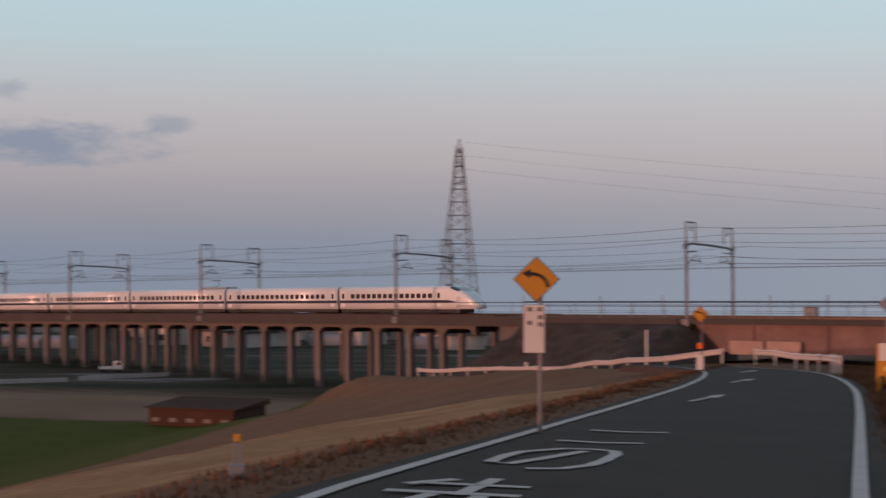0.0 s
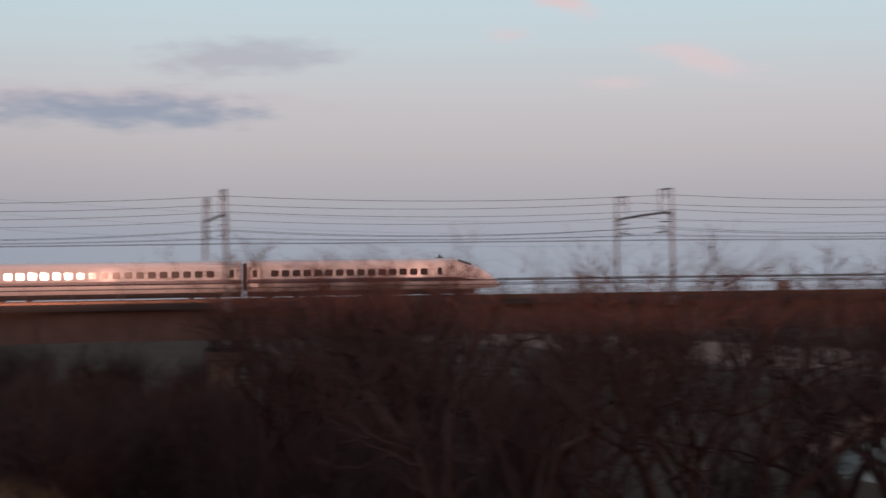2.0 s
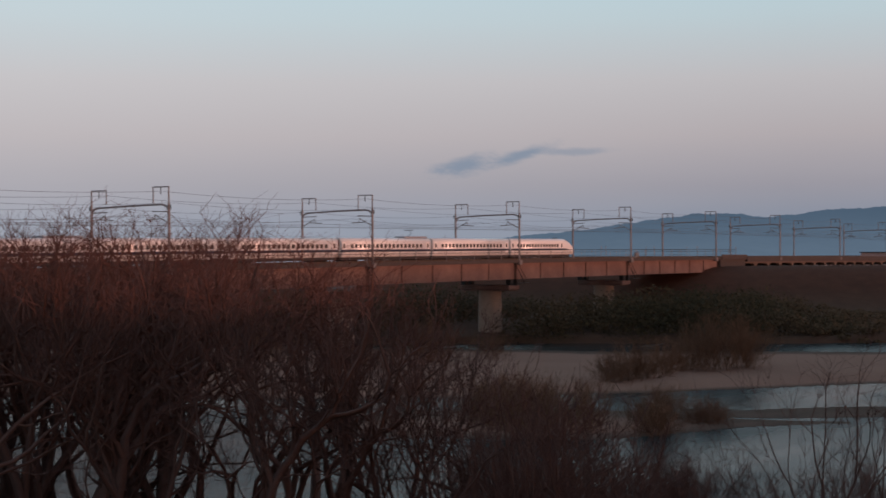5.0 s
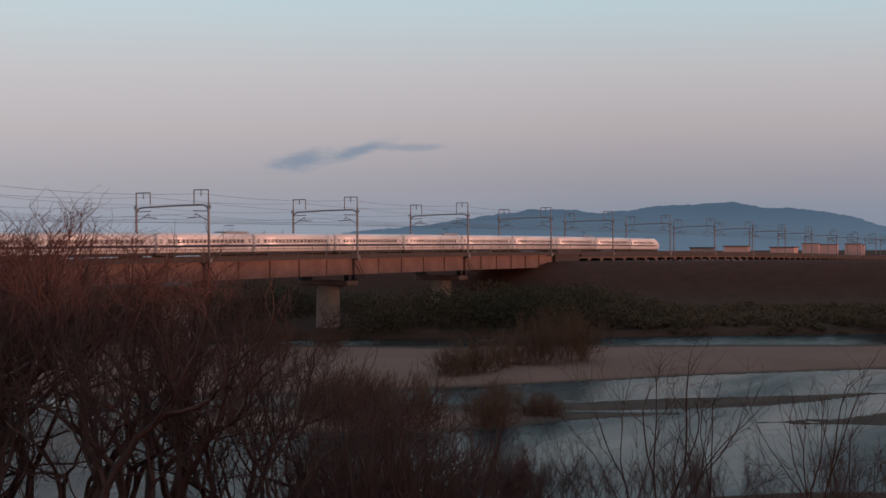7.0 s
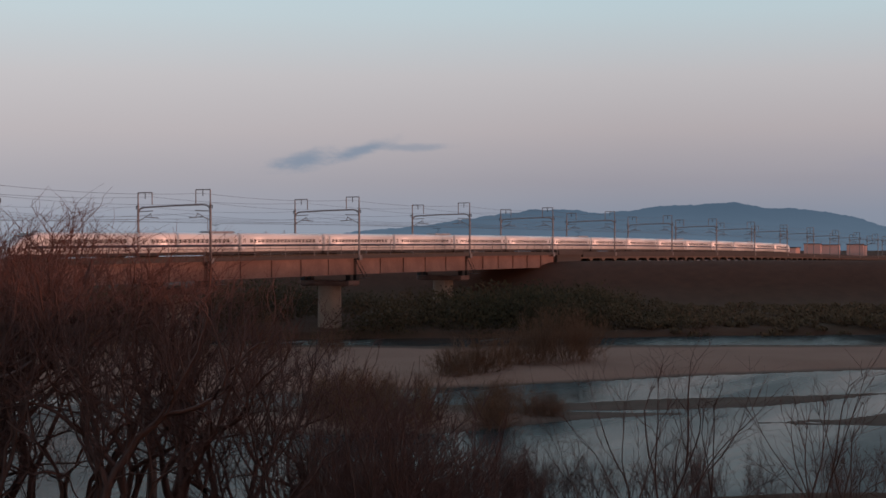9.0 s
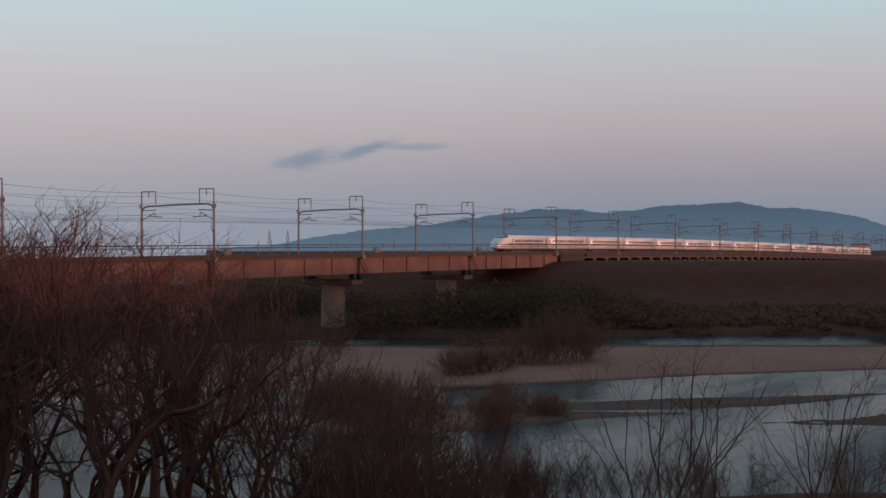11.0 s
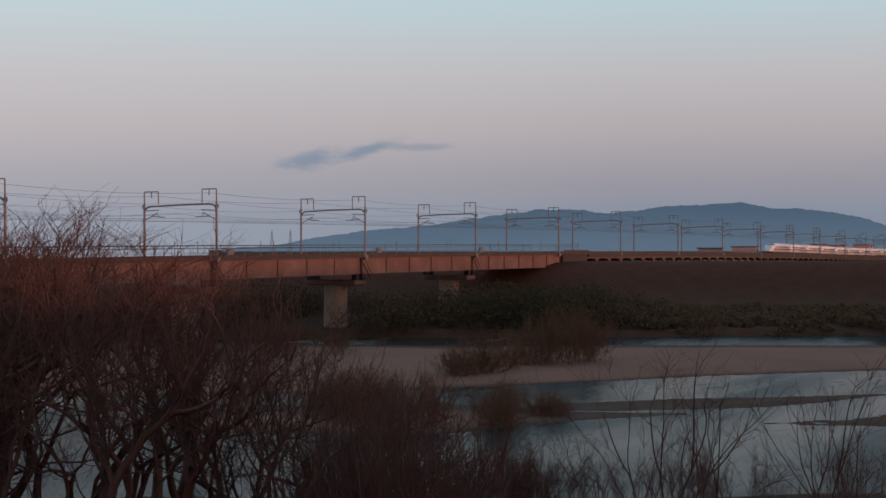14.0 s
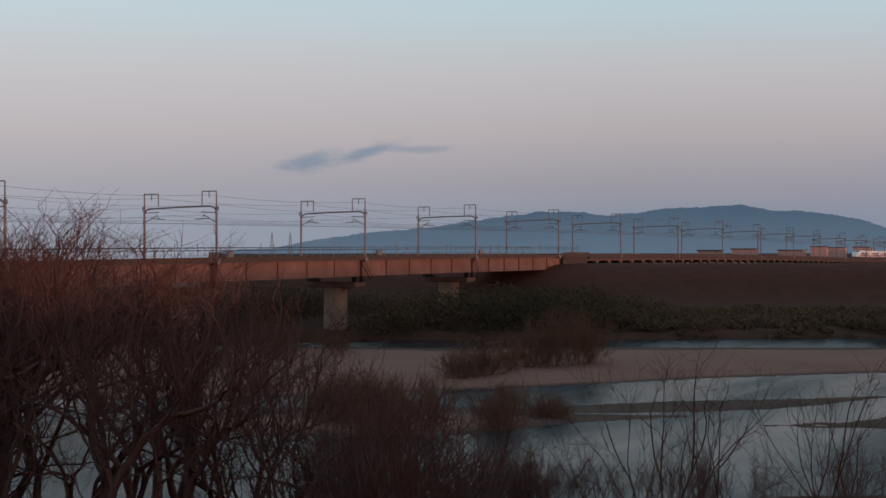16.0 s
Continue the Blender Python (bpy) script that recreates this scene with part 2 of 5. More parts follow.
BAR_ISLET = [(-28.3, 129.4, 131.2), (-26.5, 128.9, 130.4), (-24.4, 128.5, 129.0)]


def bar(a, b, table, rise, wob=0.8):
    """Height of a sand bar above the river bed's edge at a point, sloping up from both shores."""
    if a < table[0][0] - 2 or a > table[-1][0] + 2:
        return 0.0
    w = wob * noise.noise((a * 0.09, b * 0.04, 1.7)) + 0.4 * wob * noise.noise((a * 0.31, b * 0.2, 5.7))
    near = lerp_table([(q[0], q[1]) for q in table], a) + w
    far = lerp_table([(q[0], q[2]) for q in table], a) + w
    inside = min(b - near, far - b, (a - table[0][0]) + 1.5, (table[-1][0] - a) + 1.5)
    return 1.0 * smooth(-1.6, 0.0, inside) + rise * smooth(0.0, 9.0, inside) * smooth(0.0, 45.0, far - b + 3) if inside > -1.6 else 0.0


SHOULDER = [(68, -4.3), (71.7, -4.55), (74.5, -4.85), (84, -5.65), (93, -6.7), (102, -7.5), (112, -8.4), (120, -9.2)]
WATER = -16.0


def ground(x, y):
    a, b = along(x, y)
    crest = lerp_table(ROAD, a)
    n1 = noise.noise((x * 0.02, y * 0.02, 3.1))
    n2 = noise.noise((x * 0.15, y * 0.15, 0.4))
    n3 = noise.noise((x * 0.6, y * 0.6, 7.4))
    # left of the levee: lower fields
    if a < 68:
        crest -= 0.13 * (1 - smooth(2.5, 3.4, abs(b + 2.2)))
    if b < -2.2:
        bl = -2.2 - b
        sh = smooth(60, 110, a)
        w = 3.4 + 22 * sh
        t = min(1.0, max(0.0, (bl - w) / (54 - w)))
        t = 0.35 * t * t * (3 - 2 * t) + 0.65 * t
        z = crest - 0.06 * max(0.0, bl - 4) * smooth(60, 90, a) * (1 - t)
        field = -13.6 - 1.4 * smooth(125, 160, a)
        z = z * (1 - t) + (field + 0.2 * n1) * t
        rail = 4 + 0.75 * (a - 71)
        m = smooth(68, 74, a) * smooth(118, 111, a) * smooth(3.2, 6, bl) * smooth(rail + 9, rail + 1.5, bl)
        z = z * (1 - m) + lerp_table(SHOULDER, a) * m
        drop = smooth(117, 132, a) * smooth(18, 32, bl)
        z = z * (1 - drop) + (field + 0.2 * n1) * drop
        if bl > 2.9:
            rough = smooth(2.9, 6, bl) * (1 - 0.7 * t)
            z += (0.2 * n2 + 0.1 * n3) * rough
        return z
    bl = b + 2.2
    t = smooth(2.8, 34, bl)
    z = crest * (1 - t) + (-13.2 + 0.6 * n1 + 0.3 * n2) * t
    if bl > 2.9:
        z += (0.12 * n2 + 0.07 * n3) * smooth(2.9, 6, bl)
    # river bed between the near bank and the far one
    bank = 79 + 5 * smooth(10, -15, a) + 3 * noise.noise((a * 0.02, 2.2, 0.0)) + 75 * smooth(62, 120, a)
    far = 246.5 - 0.12 * a + 2.5 * n1 + 1.5 * n2
    bed = smooth(bank - 8, bank + 4, b) * smooth(far + 4, far - 1, b)
    z = z * (1 - bed) - 17.0 * bed
    if bed > 0:
        s = max(bar(a, b, BAR_MAIN, 0.75 + 0.3 * n1 + 0.15 * n2, 1.2), bar(a, b, BAR_THIN, 0.3), bar(a, b, BAR_POINT, 0.6), bar(a, b, BAR_RIGHT, 0.3), bar(a, b, BAR_ISLET, 0.2, 0.3))
        z = z + (s + 0.03) * bed
    # far bank, then the far levee
    if b > far:
        rise = smooth(far, far + 4, b)
        z = z * (1 - rise) + (-14.9 + 1.5 * smooth(far, far + 26, b) + 0.6 * n1 + 0.4 * n2) * rise
        lev = smooth(292, 330, b) * smooth(384, 350, b) * smooth(95, 45, a)
        z = z * (1 - lev) + (-3.75 + 0.15 * n1 + 0.12 * n2) * lev
        if b > 350:
            low = smooth(350, 384, b)
            z = z * (1 - low) - 13.4 * low
    return z


def grid_axis(*spans):
    out = []
    for lo, hi, step in spans:
        n = max(1, round((hi - lo) / step))
        out += [lo + (hi - lo) * i / n for i in range(n)]
    return out + [spans[-1][1]]


def ground_sheet(name, a_axis, b_axis, mat):
    verts, faces = [], []
    for a in a_axis:
        for b in b_axis:
            x, y = at(a, b)
            verts.append((x, y, ground(x, y)))
    n = len(b_axis)
    for i in range(len(a_axis) - 1):
        for j in range(n - 1):
            k = i * n + j
            faces.append((k, k + 1, k + n + 1, k + n))
    me = bpy.data.meshes.new(name)
    me.from_pydata(verts, [], faces)
    ob = link(name, me, mat, smooth=True)
    return ob


def ground_material():
    m = bpy.data.materials.new("ground_cover")
    m.use_nodes = True
    t = Tree(m.node_tree)
    geo = t.n("ShaderNodeNewGeometry")
    co = geo.outputs["Position"]
    sep = t.n("ShaderNodeSeparateXYZ", {0: co})
    x, y, z = sep.outputs
    b = t.math("SUBTRACT", t.math("MULTIPLY", x, UY), t.math("MULTIPLY", y, UX))
    a = t.math("ADD", t.math("MULTIPLY", x, UX), t.math("MULTIPLY", y, UY))
    fine, mid, broad = t.noise(co, 3.0, 6.0, 0.65), t.noise(co, 0.35, 5.0, 0.6), t.noise(co, 0.06, 4.0)
    straw = t.mix(t.n("ShaderNodeMapRange", {0: mid, 1: 0.35, 2: 0.65}).outputs[0], (0.36, 0.158, 0.072, 1), (0.50, 0.255, 0.125, 1))
    straw = t.mix(t.n("ShaderNodeMapRange", {0: fine, 1: 0.35, 2: 0.7, 3: 0.0, 4: 0.5}).outputs[0], straw, (0.15, 0.072, 0.042, 1))
    soil = t.mix(mid, (0.085, 0.043, 0.030, 1), (0.17, 0.088, 0.058, 1))
    green = t.mix(mid, (0.058, 0.058, 0.006, 1), (0.10, 0.09, 0.014, 1))
    russet = t.mix(fine, (0.19, 0.088, 0.052, 1), (0.085, 0.042, 0.028, 1))
    away = t.n("ShaderNodeMapRange", {0: t.math("ADD", a, t.math("MULTIPLY", mid, 22.0)), 1: 54.0, 2: 62.0, 3: 0.0, 4: 0.7}).outputs[0]
    straw = t.mix(away, straw, russet)
    verge = t.n("ShaderNodeMapRange", {0: t.math("ADD", b, t.math("MULTIPLY", mid, 1.6)), 1: -6.2, 2: -5.2, 3: 0.0, 4: 0.9}).outputs[0]
    straw = t.mix(verge, straw, t.mix(fine, (0.25, 0.105, 0.058, 1), (0.11, 0.05, 0.031, 1)))
    furrow = t.noise(t.n("ShaderNodeMapping", {0: co, 2: (0, 0, 0.44), 3: (0.02, 0.55, 0.0)}).outputs[0], 1.0, 4.0, 0.6)
    soil = t.mix(t.n("ShaderNodeMapRange", {0: furrow, 1: 0.4, 2: 0.62, 3: 0.0, 4: 0.75}).outputs[0], soil, (0.25, 0.135, 0.085, 1))
    # fields in strips
    strip0 = t.noise(t.n("ShaderNodeMapping", {0: co, 2: (0, 0, 0.44), 3: (0.008, 0.04, 0.0)}).outputs[0], 1.0, 2.0)
    field = t.mix(t.n("ShaderNodeMapRange", {0: strip0, 1: 0.56, 2: 0.59}).outputs[0], soil, green)
    plot = t.math("ADD", a, t.math("MULTIPLY", mid, 4.0))
    field = t.mix(t.n("ShaderNodeMapRange", {0: plot, 1: 121.0, 2: 119.0}).outputs[0], field, green)
    band2 = t.math("MULTIPLY", t.n("ShaderNodeMapRange", {0: plot, 1: 120.0, 2: 121.5}).outputs[0], t.n("ShaderNodeMapRange", {0: plot, 1: 163.0, 2: 158.0}).outputs[0])
    field = t.mix(band2, field, t.mix(broad, (0.17, 0.085, 0.052, 1), (0.34, 0.19, 0.12, 1)))
    beyond = t.n("ShaderNodeMapRange", {0: plot, 1: 160.0, 2: 172.0}).outputs[0]
    run = t.math("ADD", t.math("MULTIPLY", x, -0.72), t.math("MULTIPLY", y, 0.69))
    across = t.math("ADD", t.math("MULTIPLY", x, 0.69), t.math("MULTIPLY", y, 0.72))
    plots = t.noise(t.n("ShaderNodeCombineXYZ", {0: t.math("MULTIPLY", run, 0.10), 1: t.math("MULTIPLY", across, 0.022)}).outputs[0], 1.0, 3.0, 0.6)
    plain = t.ramp(plots, [(0.38, (0.036, 0.027, 0.021)), (0.46, (0.046, 0.046, 0.022)), (0.53, (0.085, 0.055, 0.038)), (0.64, (0.10, 0.07, 0.05)), (0.66, (0.24, 0.20, 0.185)), (0.75, (0.30, 0.26, 0.245))])
    field = t.mix(beyond, field, plain)
    left = t.n("ShaderNodeMapRange", {0: b, 1: -42.0, 2: -43.5}).outputs[0]
    col = t.mix(left, straw, field)
    # river side: dark scrub floor, sand by the water, far scrub
    scrub = t.mix(mid, (0.068, 0.036, 0.026, 1), (0.13, 0.072, 0.048, 1))
    scrub = t.mix(t.n("ShaderNodeMapRange", {0: broad, 1: 0.5, 2: 0.6, 3: 0.0, 4: 0.35}).outputs[0], scrub, (0.09, 0.06, 0.035, 1))
    right = t.n("ShaderNodeMapRange", {0: t.math("ADD", b, t.math("MULTIPLY", mid, 12.0)), 1: 3.5, 2: 10.0}).outputs[0]
    col = t.mix(right, col, scrub)
    sand = t.mix(broad, (0.245, 0.128, 0.092, 1), (0.37, 0.205, 0.15, 1))
    sand = t.mix(t.n("ShaderNodeMapRange", {0: fine, 1: 0.4, 2: 0.8, 3: 0.0, 4: 0.35}).outputs[0], sand, (0.13, 0.09, 0.07, 1))
    wet = t.n("ShaderNodeMapRange", {0: t.math("ADD", z, t.math("MULTIPLY", mid, 0.12)), 1: -15.78, 2: -15.92}).outputs[0]
    sand = t.mix(wet, sand, (0.10, 0.066, 0.05, 1))
    low = t.math("MULTIPLY", t.n("ShaderNodeMapRange", {0: z, 1: -14.5, 2: -14.9}).outputs[0], t.n("ShaderNodeMapRange", {0: b, 1: 60.0, 2: 62.0}).outputs[0])
    low = t.math("MULTIPLY", low, t.n("ShaderNodeMapRange", {0: t.math("ADD", b, t.math("MULTIPLY", a, 0.12)), 1: 243.0, 2: 240.0}).outputs[0])
    col = t.mix(low, col, sand)
    levee = t.n("ShaderNodeMapRange", {0: b, 1: 300.0, 2: 312.0}).outputs[0]
    col = t.mix(levee, col, t.mix(mid, (0.06, 0.027, 0.018, 1), (0.125, 0.053, 0.034, 1)))
    bs = t.n("ShaderNodeBsdfPrincipled", {"Base Color": col, "Roughness": 1.0, "Specular IOR Level": 0.1})
    bp = t.n("ShaderNodeBump", {"Height": t.math("ADD", fine, mid), "Strength": 0.6, "Distance": 0.15})
    t.t.links.new(bp.outputs[0], bs.inputs["Normal"])
    t.t.links.new(bs.outputs[0], t.n("ShaderNodeOutputMaterial").inputs[0])
    return m


M_GROUND = ground_material()
A_AXIS = grid_axis((-4600, -600, 400), (-600, -120, 30), (-120, -60, 2), (-60, 40, 1.0), (40, 170, 1.7), (170, 330, 4), (330, 600, 20), (600, 4600, 400))
B_AXIS = grid_axis((-4600, -600, 400), (-600, -120, 30), (-120, -60, 4), (-60, -7, 1.5), (-7, 6, 0.6), (6, 60, 1.2), (60, 110, 2), (110, 160, 0.7), (160, 255, 1.2), (255, 400, 4), (400, 800, 40), (800, 4600, 400))
tagged(ground_sheet("ground", A_AXIS, B_AXIS, M_GROUND), "dry winter grass, fields, scrub and river sand", "ground", kind="structure")


def water_sheet():
    m = bpy.data.materials.new("river_water")
    m.use_nodes = True
    t = Tree(m.node_tree)
    co = t.n("ShaderNodeNewGeometry").outputs["Position"]
    rip = t.noise(t.n("ShaderNodeMapping", {0: co, 2: (0, 0, 0.44), 3: (0.25, 0.9, 1.0)}).outputs[0], 1.2, 4.0, 0.6)
    bs = t.n("ShaderNodeBsdfPrincipled", {"Base Color": (0.028, 0.034, 0.035, 1), "Roughness": t.n("ShaderNodeMapRange", {0: t.noise(t.n("ShaderNodeMapping", {0: co, 2: (0, 0, 0.44), 3: (0.02, 0.09, 1.0)}).outputs[0], 1.0, 3.0), 1: 0.35, 2: 0.65, 3: 0.08, 4: 0.34}).outputs[0], "Specular IOR Level": 0.12, "IOR": 1.17})
    bp = t.n("ShaderNodeBump", {"Height": rip, "Strength": 0.5, "Distance": 0.15})
    t.t.links.new(bp.outputs[0], bs.inputs["Normal"])
    t.t.links.new(bs.outputs[0], t.n("ShaderNodeOutputMaterial").inputs[0])
    bm = bmesh.new()
    q = [bm.verts.new((*at(a, b), WATER)) for a, b in ((-300, 64), (300, 64), (300, 205), (40, 250), (-300, 300))]
    bm.faces.new(q[::-1])
    tagged(part("water", bm, m), "calm grey-blue shallow river water", "river", kind="structure")


water_sheet()


# ---- railway structures ----
def poles_and_beams():
    """One catenary portal, its foot at the near pole: X along the line, Y across it."""
    h, hb, far_top = 10.46, 8.2, -0.30
    root = thing("catenary_portal", "galvanised steel catenary portal spanning both tracks", "catenary portal", "catenary portals along the line")
    for y, x, top, inn in ((0.0, 0.0, h, 1), (WIDE, SKEW, h + far_top, -1)):
        bm = bmesh.new()
        tube(bm, [(x, y, -0.2), (x, y, hb), (x, y, hb + 0.3), (x, y, top)], [0.19, 0.17, 0.11, 0.09], 8)
        rbox(bm, x - 0.45, x + 0.45, y - 0.4, y + 0.4, -0.75, 0.12, 0.06)
        part("pole", bm, M_STEEL, root)
        k = SKEW / WIDE
        bm = bmesh.new()
        yi = y + inn * 2.45
        tube(bm, [(x, y, top), (x + inn * 2.45 * k, yi, top)], 0.085, 5)
        tube(bm, [(x + inn * 2.45 * k, yi, top), (x + inn * 2.45 * k, yi, hb + 0.1)], 0.085, 5)
        part("top_frame", bm, M_STEEL, root)
        bm = bmesh.new()
        ym = y + inn * 1.25
        tube(bm, [(x + inn * 1.25 * k, ym, top), (x + inn * 1.25 * k, ym, top - 0.95)], [0.06, 0.07], 6)
        part("insulator", bm, M_DARK, root)
        bm = bmesh.new()
        for za, zb, ya in ((7.25, 7.35, 2.6), (5.75, 6.95, 2.3), (6.4, 6.25, 3.6)):
            y0 = y if ya != 3.6 else y + inn * 1.3
            tube(bm, [(x, y0, za), (x + inn * ya * k, y + inn * ya, zb)], 0.07, 5)
        tube(bm, [(x, y + inn * 2.3, 6.95), (x, y + inn * 2.9, 6.2)], 0.045, 5)
        part("cantilever", bm, M_STEEL, root)
        bm = bmesh.new()
        tube(bm, [(x - 0.02, y - inn * 0.35, hb - 0.6), (x, y - inn * 0.35, hb - 0.1)], 0.07, 6)
        tube(bm, [(x, y, hb - 0.1), (x, y - inn * 0.4, hb - 0.1)], 0.05, 5)
        part("feeder_bracket", bm, M_DARK, root)
    bm = bmesh.new()
    pts = [(0, 0.0, hb - 1.0), (0, 0.15, hb - 0.45), (0, 0.55, hb - 0.12), (0, 1.2, hb), (0, WIDE / 2, hb + 0.05 + far_top / 2), (0, WIDE - 1.2, hb + far_top),
           (0, WIDE - 0.55, hb - 0.12 + far_top), (0, WIDE - 0.15, hb - 0.45 + far_top), (0, WIDE, hb - 1.0 + far_top)]
    tube(bm, [(SKEW * y / WIDE, y, z) for _, y, z in pts], 0.14, 6)
    part("beam", bm, M_STEEL, root)
    return root


portal = poles_and_beams()
portal.matrix_world = trk_pose(PORTALS[0])
for s in PORTALS[1:]:
    copy_thing(portal, trk_pose(s))


def wire(name, off, top, sag, rad, label):
    bm = bmesh.new()
    pts = []
    for s0, s1 in zip(PORTALS, PORTALS[1:]):
        for i in range(8):
            u = i / 8
            pts.append(trk(s0 + (s1 - s0) * u, off, top - sag * 4 * u * (1 - u)))
    tube(bm, pts, rad, 4, cap=False)
    tagged(part(name, bm, M_WIRE), label, "overhead wire", "wires over the tracks")


for k, (off, top, sag, rad) in enumerate(((1.25, 9.9, 0.55, 0.021), (WIDE - 1.25, 9.55, 0.55, 0.021), (-0.4, 8.4, 0.6, 0.018), (WIDE + 0.4, 8.1, 0.6, 0.018),
                                          (NEAR, 6.9, 0.75, 0.018), (FAR, 6.9, 0.75, 0.018), (NEAR, 5.6, 0.05, 0.02), (FAR, 5.6, 0.05, 0.02),
                                          (NEAR, 6.1, 0.3, 0.016), (FAR, 6.1, 0.3, 0.016))):
    wire("overhead_wire", off, top, sag, rad, "thin dark overhead wire strung between portals")

LEFT_END, BR0, BR1, RIGHT_END = -640.0, -80.5, 303.5, 1250.0


def track_bed():
    bm = bmesh.new()
    sweep(bm, LEFT_END, RIGHT_END, 12, [(NEAR - 2.4, -0.35), (NEAR - 1.5, 0.1), (FAR + 1.5, 0.1), (FAR + 2.4, -0.35)])
    bed = tagged(part("track_bed", bm, M_BALLAST), "grey-brown ballast bed under both tracks", "track bed", kind="structure")
    for c in (NEAR, FAR):
        for side in (-0.72, 0.72):
            bm = bmesh.new()
            sweep(bm, LEFT_END, RIGHT_END, 12, [(c + side - 0.04, 0.1), (c + side - 0.04, RAIL), (c + side + 0.04, RAIL), (c + side + 0.04, 0.1)])
            part("rail", bm, M_RAILSTEEL, bed)


track_bed()


def bridge():
    root = thing("railway_bridge", "long red-painted steel plate girder railway bridge on concrete piers", "bridge")
    # deck with a walkway edge
    bm = bmesh.new()
    sweep(bm, BR0, BR1, 8, [(-0.15, -0.02), (-0.15, 0.16), (0.1, 0.16), (0.1, -0.02), (WIDE - 0.1, -0.02), (WIDE - 0.1, 0.16), (WIDE + 0.15, 0.16), (WIDE + 0.15, -0.02),
                            (WIDE + 0.15, -0.42), (-0.15, -0.42)])
    part("deck", bm, M_CONC_DARK, root, "dark stained deck with walkway kerbs")
    joints = [BR0] + PORTALS[FIRST:FIRST + 8] + [BR1]
    for g0, g1 in zip(joints, joints[1:]):
        for off, sgn in ((1.0, -1), (WIDE - 1.0, 1)):
            bm = bmesh.new()
            a, b = g0 + 0.25, g1 - 0.25
            sweep(bm, a, b, 6, [(off - 0.3, -0.42), (off + 0.3, -0.42), (off + 0.3, -0.5), (off + 0.02, -0.5), (off + 0.02, -3.2), (off + 0.3, -3.2), (off + 0.3, -3.27),
                                (off - 0.3, -3.27), (off - 0.3, -3.2), (off - 0.02, -3.2), (off - 0.02, -0.5), (off - 0.3, -0.5)])
            part("girder", bm, M_GIRDER, root, "red oxide painted plate girder")
            n = max(2, round((g1 - g0) / 8.0))
            if sgn < 0:
                for i in range(n + 1):
                    s = a + (b - a) * i / n
                    bm = bmesh.new()
                    sweep(bm, s - 0.03, s + 0.03, 1, [(off - 0.26, -0.5), (off - 0.02, -0.5), (off - 0.02, -3.2), (off - 0.26, -3.2)])
                    part("stiffener", bm, M_GIRDER, root)
        bm = bmesh.new()
        sweep(bm, g0 + 1, g1 - 1, 10, [(WIDE / 2 - 0.6, -0.42), (WIDE / 2 + 0.6, -0.42), (WIDE / 2 + 0.6, -2.8), (WIDE / 2 - 0.6, -2.8)])
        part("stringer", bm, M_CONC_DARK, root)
    # piers at the joints
    bm = bmesh.new()
    m = 28
    for z0, z1, hx, hy in ((-14.0, -5.3, 1.55, 4.2),):
        lo = [bm.verts.new((math.cos(2 * math.pi * k / m) * hx * 1.1, math.copysign(1, math.sin(2 * math.pi * k / m)) * 0.75 + math.sin(2 * math.pi * k / m) * 1.5, z0)) for k in range(m)]
        hi = [bm.verts.new((math.cos(2 * math.pi * k / m) * hx, math.copysign(1, math.sin(2 * math.pi * k / m)) * 0.7 + math.sin(2 * math.pi * k / m) * 1.4, z1)) for k in range(m)]
        for k in range(m):
            bm.faces.new((lo[k], lo[(k + 1) % m], hi[(k + 1) % m], hi[k]))
        bm.faces.new(hi)
    shaft = mesh_of("pier", bm)
    shaft.materials.append(M_PIER)
    bm = bmesh.new()
    rbox(bm, -1.85, 1.85, -5.2, 5.2, -5.2, -4.35, 0.12)
    rbox(bm, -1.6, 1.6, -4.9, 4.9, -5.34, -5.2, 0.03)
    cap_me = mesh_of("pier_cap", bm)
    cap_me.materials.append(M_GIRDER)
    bm = bmesh.new()
    rbox(bm, -0.5, 0.5, -0.5, 0.5, -4.35, -3.27, 0.04)
    bear_me = mesh_of("bearing", bm)
    bear_me.materials.append(M_DARK)
    for s in PORTALS[FIRST:FIRST + 8]:
        base = trk_pose(s, WIDE / 2)
        pier = new("pier", shaft)
        pier.parent, pier.matrix_basis = root, base
        pier["label"] = "rounded weathered concrete pier"
        c = new("pier_cap", cap_me)
        c.parent = pier
        for x in (-1.0, 1.0):
            for y in (-4.8, 4.8):
                c = new("bearing", bear_me)
                c.parent, c.matrix_basis = pier, pose(x, y, 0)
    # stair cage at the joints
    bm = bmesh.new()
    for o in (0.0, 0.7):
        tube(bm, [(-2.6, -0.5 + o * 0.2, -0.4), (0.6, -0.5 + o * 0.2, -3.9)], 0.05, 4)
        tube(bm, [(-2.6 + 0.9, -0.5 + o * 0.2, -0.3), (0.6 + 0.9, -0.5 + o * 0.2, -3.6)], 0.035, 4)
    for i in range(9):
        x, z = -2.4 + 0.35 * i, -0.6 - 0.39 * i
        box(bm, x - 0.1, x + 0.1, -0.55, 0.0, z, z + 0.04)
    box(bm, -0.6, 2.4, -0.7, 0.4, -4.0, -3.92)
    st = mesh_of("inspection_stair", bm)
    st.materials.append(M_DARK)
    for s in PORTALS[FIRST:FIRST + 8]:
        o = new("inspection_stair", st)
        o.parent, o.matrix_basis = root, trk_pose(s + 0.4)


bridge()


